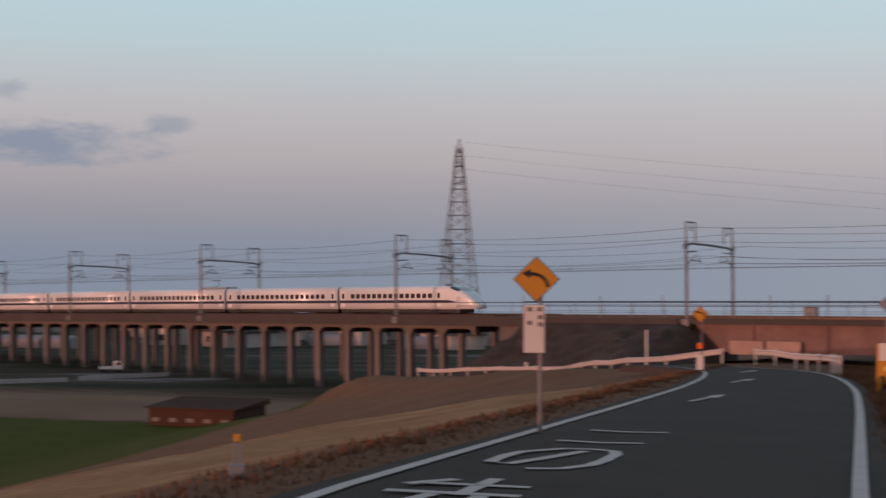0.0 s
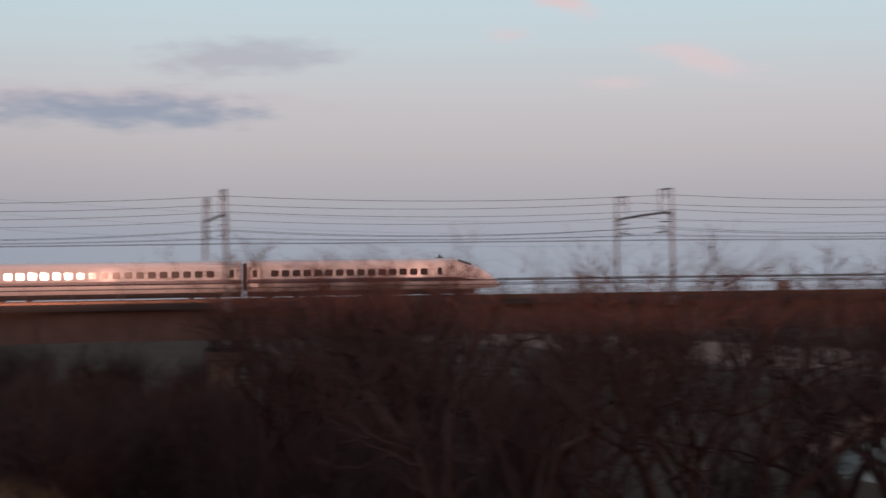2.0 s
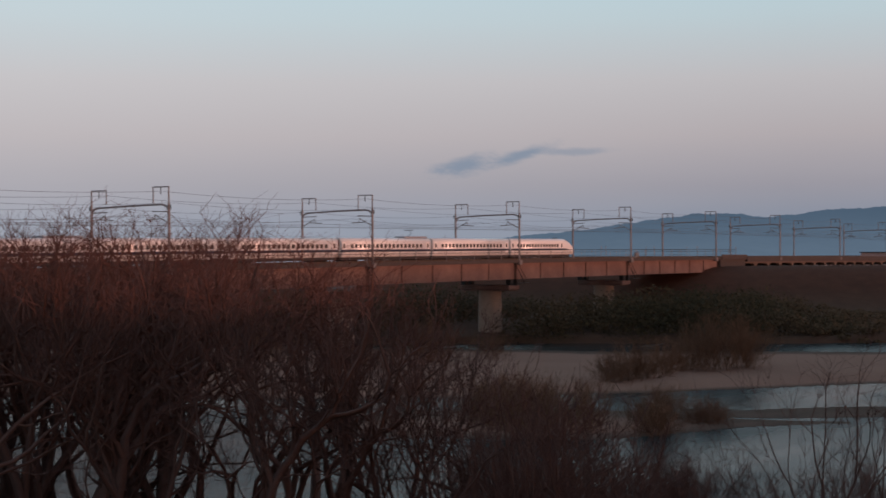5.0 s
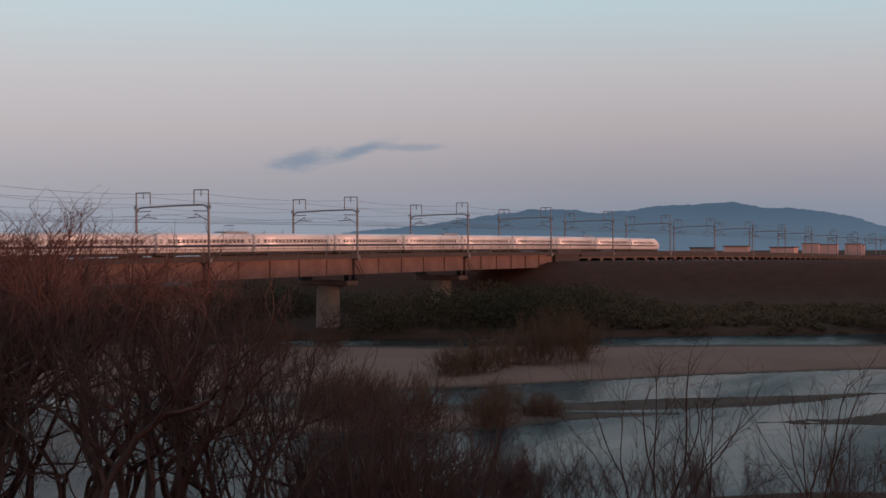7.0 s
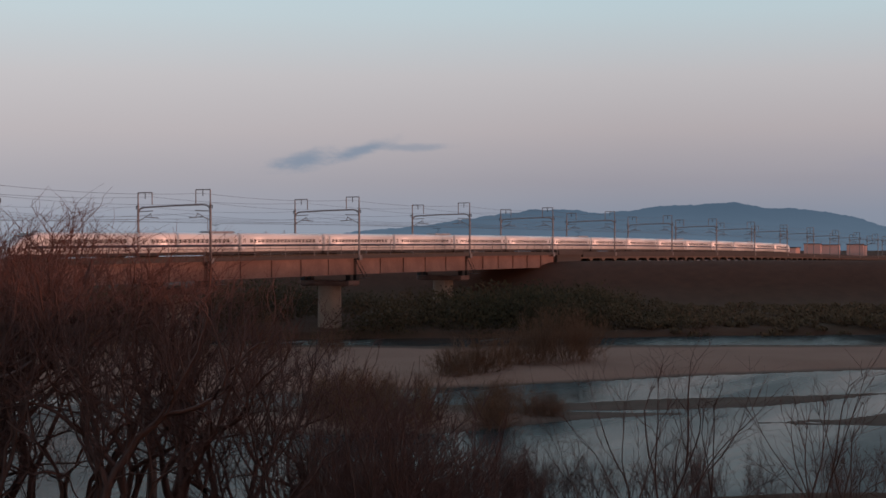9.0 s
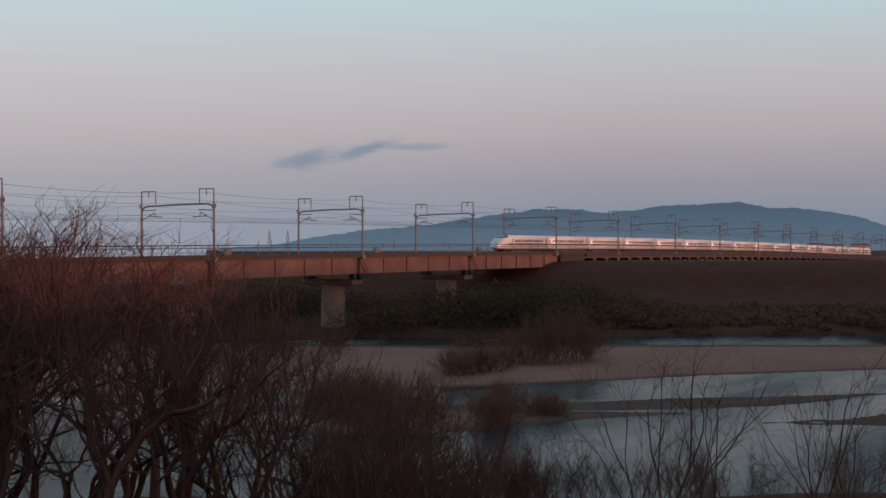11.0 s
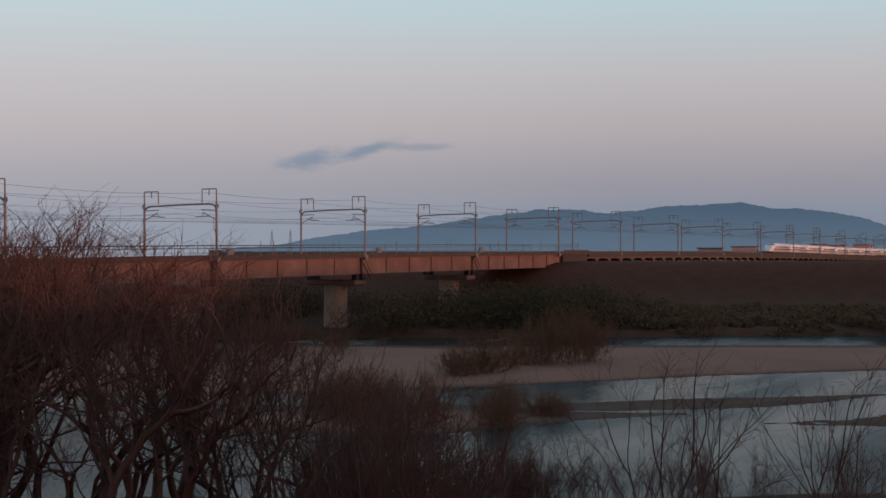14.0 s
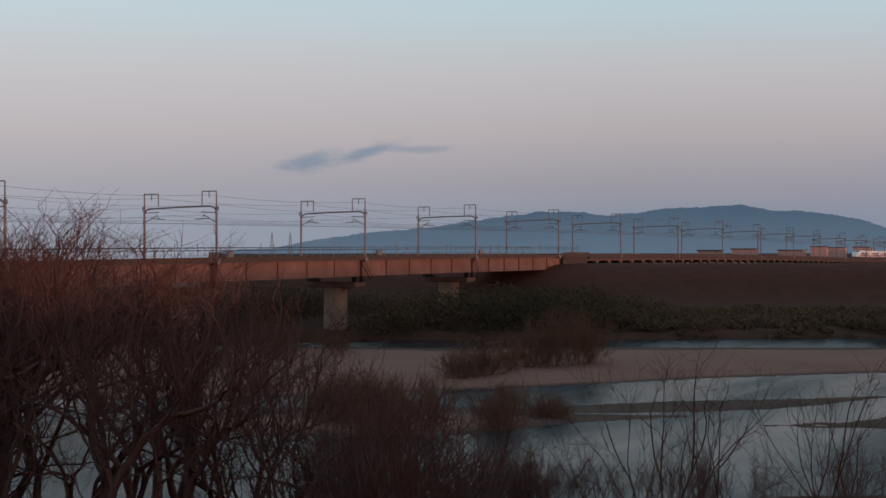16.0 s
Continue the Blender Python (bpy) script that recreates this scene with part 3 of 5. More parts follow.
def handrails():
    bm = bmesh.new()
    tube(bm, [(0, 0, 0), (0, 0, 1.75)], 0.045, 5)
    post_me = mesh_of("post", bm)
    post_me.materials.append(M_STEEL)
    bm = bmesh.new()
    tube(bm, [(0, 0, 0), (0, 0, 2.5)], 0.06, 5)
    tall_me = mesh_of("post", bm)
    tall_me.materials.append(M_STEEL)
    for off, label in ((-0.02, "dark steel handrail along the walkway edge"), (WIDE + 0.02, "dark steel handrail along the walkway edge")):
        root = thing("handrail", label, "handrail", "handrails of the line")
        for h, r in ((1.72, 0.05), (1.3, 0.035), (0.6, 0.018)):
            bm = bmesh.new()
            n = 60
            tube(bm, [trk(-112 + (312 + 112) * i / n, off, h + 0.16) for i in range(n + 1)], r, 5)
            part("rail", bm, M_DARK, root)
        n = 100
        for i in range(n + 1):
            s = -112 + 424 * i / n
            o = new("post", tall_me if i % 5 == 0 else post_me)
            o.parent, o.matrix_basis = root, Matrix.Translation(trk(s, off, 0.1))


handrails()


def viaduct(name, s0, s1, step, drop, label):
    root = thing(name, label, "viaduct")
    bm = bmesh.new()
    sweep(bm, s0, s1, 6, [(-0.35, -0.95), (-0.35, 0.35), (-0.15, 0.35), (-0.15, -0.1), (WIDE + 0.15, -0.1), (WIDE + 0.15, 0.35), (WIDE + 0.35, 0.35), (WIDE + 0.35, -0.95)])
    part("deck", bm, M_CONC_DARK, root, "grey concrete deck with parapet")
    # haunched frame beams and columns
    bm = bmesh.new()
    n = 8
    hw = 0.36
    pts = [(-step / 2, -0.95)]
    for i in range(n + 1):
        u = -step / 2 + hw + (step - 2 * hw) * i / n
        e = abs(2 * i / n - 1)
        pts.append((u, -1.35 - 0.75 * e ** 9))
    pts.append((step / 2, -0.95))
    y0, y1 = -0.4, 0.4
    f = [bm.verts.new((x, y0, z)) for x, z in pts[0:1] + [(-step / 2, -2.1)] + pts[1:-1] + [(step / 2, -2.1)] + pts[-1:]]
    g = [bm.verts.new((v.co.x, y1, v.co.z)) for v in f]
    bm.faces.new(f)
    bm.faces.new(g[::-1])
    for k in range(len(f)):
        bm.faces.new((f[k], f[(k + 1) % len(f)], g[(k + 1) % len(f)], g[k])[::-1])
    bmesh.ops.recalc_face_normals(bm, faces=bm.faces[:])
    frame_me = mesh_of("frame_beam", bm)
    frame_me.materials.append(M_CONC)
    bm = bmesh.new()
    rbox(bm, -0.40, 0.40, -0.42, 0.42, -drop, -2.05, 0.05)
    col_me = mesh_of("column", bm)
    col_me.materials.append(M_COLUMN)
    bm = bmesh.new()
    rbox(bm, -0.3, 0.3, 1.7, WIDE - 1.7, -2.0, -1.0, 0.05)
    tie_me = mesh_of("cross_beam", bm)
    tie_me.materials.append(M_CONC_DARK)
    k = int((s1 - s0) / step)
    for i in range(k):
        s = s0 + step * (i + 0.5)
        for y in (1.3, WIDE - 1.3):
            o = new("frame_beam", frame_me)
            o.parent, o.matrix_basis = root, trk_pose(s, y)
            o = new("column", col_me)
            o.parent, o.matrix_basis = root, trk_pose(s - step / 2, y)
        o = new("cross_beam", tie_me)
        o.parent, o.matrix_basis = root, trk_pose(s - step / 2)
    return root


viaduct("viaduct", -598.5, -106.0, 5.68, 10.8, "long concrete frame viaduct on slender weathered columns")
viaduct("viaduct", 318.0, 1150.0, 8.0, 11.0, "low concrete frame viaduct beyond the river")


# ---- the train ----
CAR = 25.0


def section(w, h0, h1, n=5):
    """Half-rounded car outline as (y, z): w half width, h0 floor, h1 roof."""
    r = min(0.75, (h1 - h0) * 0.3)
    pts = [(-w * 0.93, h0), (-w, h0 + 0.35 * (h1 - h0))]
    for i in range(n + 1):
        a = math.pi / 2 * i / n
        pts.append((-w + r * (1 - math.cos(a)), h1 - r * 0.8 + r * 0.8 * math.sin(a)))
    return pts + [(-y, z) for y, z in pts[::-1]]


def loft(bm, stations):
    rings = [[bm.verts.new((x, y, z)) for y, z in section(w, h0, h1)] for x, w, h0, h1 in stations]
    m = len(rings[0])
    for a, b in zip(rings, rings[1:]):
        for k in range(m):
            bm.faces.new((a[k], a[(k + 1) % m], b[(k + 1) % m], b[k]))
    bm.faces.new(rings[0])
    bm.faces.new(rings[-1][::-1])
    bmesh.ops.recalc_face_normals(bm, faces=bm.faces[:])


W2, H1 = 1.69, 3.65


def side_panel(bm, x0, x1, z0, z1, proud=0.012, depth=0.02):
    for sg in (-1, 1):
        y = sg * (W2 + proud)
        box(bm, x0, x1, min(y, y - sg * depth), max(y, y - sg * depth), z0, z1)


def window_mesh(w, h):
    bm = bmesh.new()
    vs = []
    r = 0.12
    for cx, cz, a0 in ((w / 2 - r, h / 2 - r, 0), (-w / 2 + r, h / 2 - r, 90), (-w / 2 + r, -h / 2 + r, 180), (w / 2 - r, -h / 2 + r, 270)):
        for i in range(3):
            a = radians(a0 + 45 * i)
            vs.append((cx + r * math.cos(a), cz + r * math.sin(a)))
    f = [bm.verts.new((x, -0.014, z)) for x, z in vs]
    g = [bm.verts.new((x, 0.014, z)) for x, z in vs]
    bm.faces.new(f[::-1])
    bm.faces.new(g)
    for k in range(len(f)):
        bm.faces.new((f[k], f[(k + 1) % len(f)], g[(k + 1) % len(f)], g[k]))
    bmesh.ops.recalc_face_normals(bm, faces=bm.faces[:])
    me = mesh_of("window", bm)
    me.materials.append(M_GLASS)
    return me


WIN = window_mesh(0.72, 0.62)
DOORWIN = window_mesh(0.42, 0.72)


def build_car(lead, panto, label):
    root = thing("train_car", label, "train car", "cars of the express train")
    L = CAR / 2
    bm = bmesh.new()
    if lead:
        nose = [(-L + 0.25, 1.0, 0.0, 0.0), (7.6, 1.0, 0.0, 0.0), (8.2, 0.998, 0.0, -0.06), (8.7, 0.99, 0.0, -0.20), (9.3, 0.975, 0.0, -0.38), (10.1, 0.94, 0.0, -0.66), (10.9, 0.88, 0.02, -1.08),
                (11.6, 0.79, 0.05, -1.55), (12.1, 0.68, 0.09, -1.95), (12.5, 0.52, 0.16, -2.30), (12.75, 0.28, 0.28, -2.55)]
        loft(bm, [(x, W2 * k, 0.62 + d0, H1 + d1) for x, k, d0, d1 in nose])
    else:
        loft(bm, [(-L + 0.25, W2, 0.62, H1), (L - 0.25, W2, 0.62, H1)])
    body = part("body", bm, M_WHITE, root, "glossy ivory white car body", smooth=False)
    for p in body.data.polygons:
        p.use_smooth = abs(p.normal.x) < 0.9
    front = 8.0 if lead else L - 0.3
    bm = bmesh.new()
    side_panel(bm, -L + 0.3, front, 1.42, 1.80)
    if lead:
        for sg in (-1, 1):
            f = [(front, 1.42), (front, 1.80), (9.3, 1.62), (10.2, 1.50), (9.3, 1.46)]
            ys = [W2 + .012, W2 + .012, W2 * 0.985, W2 * 0.95, W2 * 0.985]
            bm.faces.new([bm.verts.new((x, sg * y, z)) for (x, z), y in zip(f, ys)])
    part("stripe", bm, M_BLUE, root, "thin dark blue stripe below the windows")
    bm = bmesh.new()
    rbox(bm, -L + 0.35, (L - 2.6) if lead else (L - 0.35), -1.5, 1.5, 0.14, 0.62, 0.08)
    part("underfloor", bm, M_SKIRT, root)
    for x in (-8.75, 8.75 if not lead else 7.4):
        bm = bmesh.new()
        for dx in (-1.25, 1.25):
            tube(bm, [(x + dx, -1.2, 0.43), (x + dx, 1.2, 0.43)], 0.43, 12)
        rbox(bm, x - 1.9, x + 1.9, -1.35, 1.35, 0.35, 0.6, 0.05)
        part("bogie", bm, M_DARK, root)
    bm = bmesh.new()
    rbox(bm, -L - 0.02, -L + 0.3, -1.3, 1.3, 0.75, 3.35, 0.05)
    part("gangway", bm, M_DARK, root)
    # doors at both ends with a small window each
    doors = (-L + 1.0, 6.5) if lead else (-L + 1.2, L - 1.2)
    for x in doors:
        for sg in (-1, 1):
            bm = bmesh.new()
            y = sg * (W2 + 0.006)
            rbox(bm, x - 0.42, x + 0.42, min(y, y - sg * 0.03), max(y, y - sg * 0.03), 0.95, 2.95, 0.01)
            d = part("door", bm, M_WHITE, root)
            o = new("window", DOORWIN)
            o.parent, o.matrix_basis = d, pose(x, sg * (W2 + 0.022), 2.38)
    n = 15 if lead else 18
    x0, x1 = (-L + 2.9, 4.95) if lead else (-L + 3.2, L - 3.2)
    for i in range(n):
        for sg in (-1, 1):
            o = new("window", WIN)
            o.parent, o.matrix_basis = root, pose(x0 + (x1 - x0) * i / (n - 1), sg * (W2 + 0.01), 2.36)
    if lead:
        bm = bmesh.new()
        rows = []
        for x, w, dz in ((8.35, 0.995, -0.10), (8.7, 0.99, -0.20), (9.0, 0.983, -0.29), (9.3, 0.975, -0.38), (9.7, 0.958, -0.52), (10.1, 0.94, -0.66)):
            ring = section(W2 * w, 0.62, H1 + dz)[4:-4]
            if x > 9.9:
                ring = [(y * 0.6, z + 0.02) for y, z in ring]
            rows.append([bm.verts.new((x, y * 1.015, z + 0.03)) for y, z in ring])
        for a, b in zip(rows, rows[1:]):
            for k in range(len(a) - 1):
                bm.faces.new((a[k], a[k + 1], b[k + 1], b[k]))
        bmesh.ops.recalc_face_normals(bm, faces=bm.faces[:])
        part("windscreen", bm, M_GLASS, root, "wrap-around black cab windscreen")
        for sg in (-1, 1):
            bm = bmesh.new()
            bmesh.ops.create_uvsphere(bm, u_segments=10, v_segments=6, radius=0.2, matrix=Matrix.Translation((12.2, sg * 0.72, 1.22)) @ Matrix.Diagonal((1.6, 0.9, 0.5, 1)))
            part("headlight", bm, M_LAMP, root, "warm glowing headlight")
        bm = bmesh.new()
        for sg in (-1, 1):
            tube(bm, [(7.0, sg * 0.3, 3.6), (6.7, sg * 0.3, 4.0)], 0.05, 5)
        rbox(bm, 6.5, 7.1, -0.5, 0.5, 3.6, 3.78, 0.04)
        part("antenna", bm, M_DARK, root)
    if panto:
        bm = bmesh.new()
        rbox(bm, L - 7.0, L - 0.6, -1.2, 1.2, 3.6, 3.95, 0.15)
        part("pantograph_shroud", bm, M_ROOF, root, "grey pantograph shroud")
        bm = bmesh.new()
        tube(bm, [(L - 4.6, 0, 3.95), (L - 3.6, 0, 4.45), (L - 4.4, 0, 4.95)], 0.05, 5)
        tube(bm, [(L - 4.4, -0.9, 4.95), (L - 4.4, 0.9, 4.95)], 0.05, 5)
        part("pantograph", bm, M_DARK, root)
    return root


M_LAMP = bpy.data.materials.new("headlight_glow")
M_LAMP.use_nodes = True
_b = M_LAMP.node_tree.nodes["Principled BSDF"]
_b.inputs["Base Color"].default_value = (0.9, 0.6, 0.4, 1)
_b.inputs["Emission Color"].default_value = (1.0, 0.62, 0.38, 1)
_b.inputs["Emission Strength"].default_value = 3.0

CARS = []


def train():
    lead = build_car(True, False, "white leading car with a sloped nose and blue stripe")
    mid = build_car(False, False, "white intermediate car with a blue stripe and windows")
    pan = build_car(False, True, "white intermediate car with a pantograph shroud on its roof")
    tail = copy_thing(lead, pose(0, 0, 0))
    tail["label"] = "white trailing car with a sloped nose and blue stripe"
    CARS.append(lead)
    used = {}
    for i in range(1, 15):
        src = pan if i % 3 == 2 else mid
        CARS.append(copy_thing(src, pose(0, 0, 0)) if used.get(src) else src)
        used[src] = True
    CARS.append(tail)


train()
NOSE0, SPEED = -115.36, 72.81


# ---- the levee road ----
M_ASPHALT = material("worn_asphalt", (0.086, 0.060, 0.050), 0.95, 0.0, 25, 0.45, 0.5, 0.35, bump=0.25, tint=(0.108, 0.078, 0.066), spec=0.1)
M_LINE = material("worn_road_paint", (0.60, 0.46, 0.40), 0.7, 0.0, 20, 0.35, 1.2, 0.3, bump=0.1)
M_GUARD = material("guard_rail_paint", (0.60, 0.48, 0.44), 0.5, 0.0, 4, 0.2, 0.7, 0.35, tint=(0.55, 0.47, 0.43))
M_YELLOW = material("yellow_sign_paint", (0.52, 0.225, 0.02), 0.55, 0.0, 3, 0.12, 0.8, 0.2, bump=0.0)
M_BLACK = material("black_paint", (0.02, 0.02, 0.02), 0.6)
M_PANEL = material("faded_white_panel", (0.66, 0.58, 0.54), 0.6, 0.0, 3, 0.15, 0.9, 0.3)
M_FADED = material("faded_board", (0.40, 0.26, 0.22), 0.8, 0.0, 2, 0.3, 0.5, 0.4)
M_PRINT = material("faded_print", (0.20, 0.16, 0.15), 0.7)
M_GREY = material("grey_sign_back", (0.22, 0.22, 0.23), 0.55, 0.3)
M_BROWN = material("rusty_boards", (0.085, 0.045, 0.034), 0.95, 0.0, 5, 0.5, 0.7, 0.3, spec=0.05)
M_EARTH = material("embankment_earth", (0.062, 0.036, 0.026), 1.0, 0.0, 1.6, 0.8, 0.4, 0.6, bump=0.9, tint=(0.11, 0.075, 0.055))

ROAD_PATH = [(-60, 1.2), (-30, -0.5), (-8, -1.75), (4, -2.12), (12, -2.13), (20, -2.08), (30, -2.03), (40, -2.1), (50, -2.6), (57, -3.5), (62, -5.2), (65, -8.0)]


def road_point(a, b, dz):
    x, y = at(a, b)
    return x, y, lerp_table(ROAD, a) + dz


def dense_path(step=1.0):
    out = []
    for i in range(len(ROAD_PATH) - 1):
        p = [Vector(ROAD_PATH[max(0, min(len(ROAD_PATH) - 1, i + k))]) for k in (-1, 0, 1, 2)]
        n = max(2, round((p[2] - p[1]).length / step))
        for j in range(n):
            t = j / n
            out.append(0.5 * (2 * p[1] + (p[2] - p[0]) * t + (2 * p[0] - 5 * p[1] + 4 * p[2] - p[3]) * t * t + (3 * p[1] - p[0] - 3 * p[2] + p[3]) * t ** 3))
    return out + [Vector(ROAD_PATH[-1])]


PATH = dense_path()


def ribbon(bm, pts, width, dz, shift=0.0):
    """A flat strip along (a, b) points on the road."""
    last = None
    for i, p in enumerate(pts):
        d = (Vector(pts[min(i + 1, len(pts) - 1)]) - Vector(pts[max(0, i - 1)])).normalized()
        n = Vector((-d.y, d.x))
        row = [bm.verts.new(road_point(*(Vector(p) + n * (shift + o)), dz)) for o in (-width / 2, width / 2)]
        if last:
            bm.faces.new((last[0], row[0], row[1], last[1]))
        last = row


def build_road():
    bm = bmesh.new()
    last = None
    for i, p in enumerate(PATH):
        d = (PATH[min(i + 1, len(PATH) - 1)] - PATH[max(0, i - 1)]).normalized()
        n = Vector((-d.y, d.x))
        row = [bm.verts.new(road_point(*(p + n * o), dz)) for o, dz in ((-2.75, -0.3), (-2.6, -0.03), (-1.3, 0.0), (0, 0.01), (1.3, 0.0), (2.6, -0.03), (2.75, -0.3))]
        if last:
            for k in range(6):
                bm.faces.new((last[k], row[k], row[k + 1], last[k + 1]))
        last = row
    bmesh.ops.recalc_face_normals(bm, faces=bm.faces[:])
    road = tagged(part("road", bm, M_ASPHALT), "narrow dark asphalt road on the levee crest", "road", kind="structure")
    for sh in (-2.22, 2.22):
        bm = bmesh.new()
        ribbon(bm, PATH, 0.15, 0.0, sh)
        part("edge_line", bm, M_LINE, road, "white painted edge line")
    strokes = (
        [(20.0, -3.54), (19.85, -2.98), (20.0, -2.43)], [(17.9, -3.59), (17.75, -3.04), (17.9, -2.49)],
        [(16.4, -2.96), (15.3, -3.21), (14.5, -3.42), (14.65, -3.66), (15.4, -3.68), (16.0, -3.62), (16.65, -3.25), (16.7, -2.9), (16.55, -2.64), (16.1, -2.55), (15.3, -2.55), (14.7, -2.6),
         (14.2, -2.8), (14.05, -3.14)],
        [(12.75, -3.5), (12.5, -3.66), (12.2, -3.82)], [(12.35, -3.7), (12.35, -2.72)], [(11.7, -3.86), (11.7, -2.66)], [(12.95, -3.17), (12.1, -3.17), (11.6, -3.18)],
        [(11.6, -3.4), (11.1, -3.5), (10.5, -3.85)], [(11.6, -2.98), (10.7, -2.98), (10.5, -2.8), (10.6, -2.55)])
    for st in strokes:
        bm = bmesh.new()
        ribbon(bm, st, 0.15, 0.02)
        part("lettering_stroke", bm, M_LINE, road, "white painted road lettering")
    for a0, b0 in ((29.4, -3.0), (41.9, -3.15), (53.2, -3.75)):
        bm = bmesh.new()
        for tri in ([(0, -0.2), (0, -0.08), (2.6, 0.14), (2.6, 0.03)], [(2.9, -0.08), (4.0, 0.26), (2.0, 0.24)]):
            bm.faces.new([bm.verts.new(road_point(a0 + u, b0 + v, 0.02 + 0.002 * len(tri))) for u, v in tri])
        bmesh.ops.recalc_face_normals(bm, faces=bm.faces[:])
        part("arrow_marking", bm, M_LINE, road, "white painted arrow")


build_road()


def facing(x, y, z):
    """Pose at a place, its -Y side turned to the camera."""
    return pose(x, y, z, 0, 0, -math.degrees(math.atan2(x, y)))


def diamond(bm, half, y0, y1, cz):
    f = [bm.verts.new((x, y0, cz + z)) for x, z in ((0, half), (half, 0), (0, -half), (-half, 0))]
    g = [bm.verts.new((v.co.x, y1, v.co.z)) for v in f]
    bm.faces.new(f)
    bm.faces.new(g[::-1])
    for k in range(4):
        bm.faces.new((f[k], g[k], g[(k + 1) % 4], f[(k + 1) % 4]))
    bmesh.ops.recalc_face_normals(bm, faces=bm.faces[:])


def curve_sign(x, y, z, top, half, board, label):
    """A yellow diamond warning sign with a bent arrow; z is its foot, top the middle of the diamond."""
    h = top - z
    root = thing("warning_sign", label, "road sign", "warning signs by the road", facing(x, y, z))
    bm = bmesh.new()
    tube(bm, [(0.06, 0.05, -0.3), (0.06, 0.05, h + half * 0.5)], 0.03, 8)
    part("post", bm, M_STEEL, root)
    bm = bmesh.new()
    diamond(bm, half, -0.005, 0.02, h)
    part("sign_border", bm, M_BLACK, root)
    bm = bmesh.new()
    diamond(bm, half * 0.95, -0.012, 0.0, h)
    part("sign_plate", bm, M_YELLOW, root, "yellow diamond plate")
    bm = bmesh.new()
    k = half / 0.45
    pts = [(0.225, -0.15), (0.19, -0.03), (0.10, 0.06), (-0.02, 0.10), (-0.13, 0.108)]
    rows = []
    for i, p in enumerate(pts):
        d = (Vector(pts[min(i + 1, 4)]) - Vector(pts[max(0, i - 1)])).normalized()
        n = Vector((-d.y, d.x)) * 0.034
        rows.append([bm.verts.new(((p[0] + s * n.x) * k, -0.017, h + (p[1] + s * n.y) * k)) for s in (-1, 1)])
    for a, b in zip(rows, rows[1:]):
        bm.faces.new((a[0], b[0], b[1], a[1]))
    bm.faces.new([bm.verts.new((u * k, -0.0175, h + v * k)) for u, v in ((-0.28, 0.112), (-0.11, 0.20), (-0.11, 0.018))])
    part("bent_arrow", bm, M_BLACK, root, "black bent arrow")
    if board:
        bm = bmesh.new()
        rbox(bm, -0.17, 0.12, -0.02, 0.02, h - 1.03, h - 0.36, 0.008)
        bd = part("notice_board", bm, M_PANEL, root, "faded pinkish white notice board")
        for u, v in ((-0.09, -0.42), (0.05, -0.42), (0.06, -0.53), (-0.09, -0.61), (0.06, -0.63)):
            bm = bmesh.new()
            box(bm, u - 0.035, u + 0.035, -0.027, -0.021, h + v - 0.03, h + v + 0.03)
            part("print_bar", bm, M_PRINT, bd)
    return root


curve_sign(-12.04, 15.85, ground(-12.04, 15.85), -0.03, 0.325, True, "yellow diamond bend warning sign above a faded notice board")
s2 = curve_sign(-29.1, 49.0, ground(-29.1, 49.0), -1.42, 0.34, False, "yellow diamond warning sign by the road bend")
bm = bmesh.new()
rbox(bm, -0.11, 0.09, -0.03, 0.03, 0.85, 1.08, 0.01)
part("marker_board", bm, M_ORANGE, s2, "orange marker board")
bm = bmesh.new()
rbox(bm, -0.14, 0.14, -0.06, 0.02, 0.0, 0.6, 0.02)
part("base_cover", bm, M_PANEL, s2)


def sign_back():
    x, y = -16.73, 38.52
    z = ground(x, y)
    root = thing("sign_from_behind", "grey back of a diamond sign on a steel post", "road sign", m=facing(x, y, z))
    bm = bmesh.new()
    tube(bm, [(0, -0.03, -0.3), (0, -0.03, -z - 0.7 + 0.2)], 0.04, 8)
    part("post", bm, M_STEEL, root)
    bm = bmesh.new()
    diamond(bm, 0.33, 0.01, 0.03, -0.7 - z)
    part("sign_plate", bm, M_GREY, root)
    bm = bmesh.new()
    rbox(bm, -0.13, 0.13, 0.0, 0.03, -1.75 - z, -1.12 - z, 0.01)
    part("lower_plate", bm, M_GREY, root)
    for k in (-0.12, 0.12):
        bm = bmesh.new()
        box(bm, -0.2, 0.2, -0.01, 0.01, -0.72 - z + k, -0.69 - z + k)
        part("bracket", bm, M_STEEL, root)


sign_back()


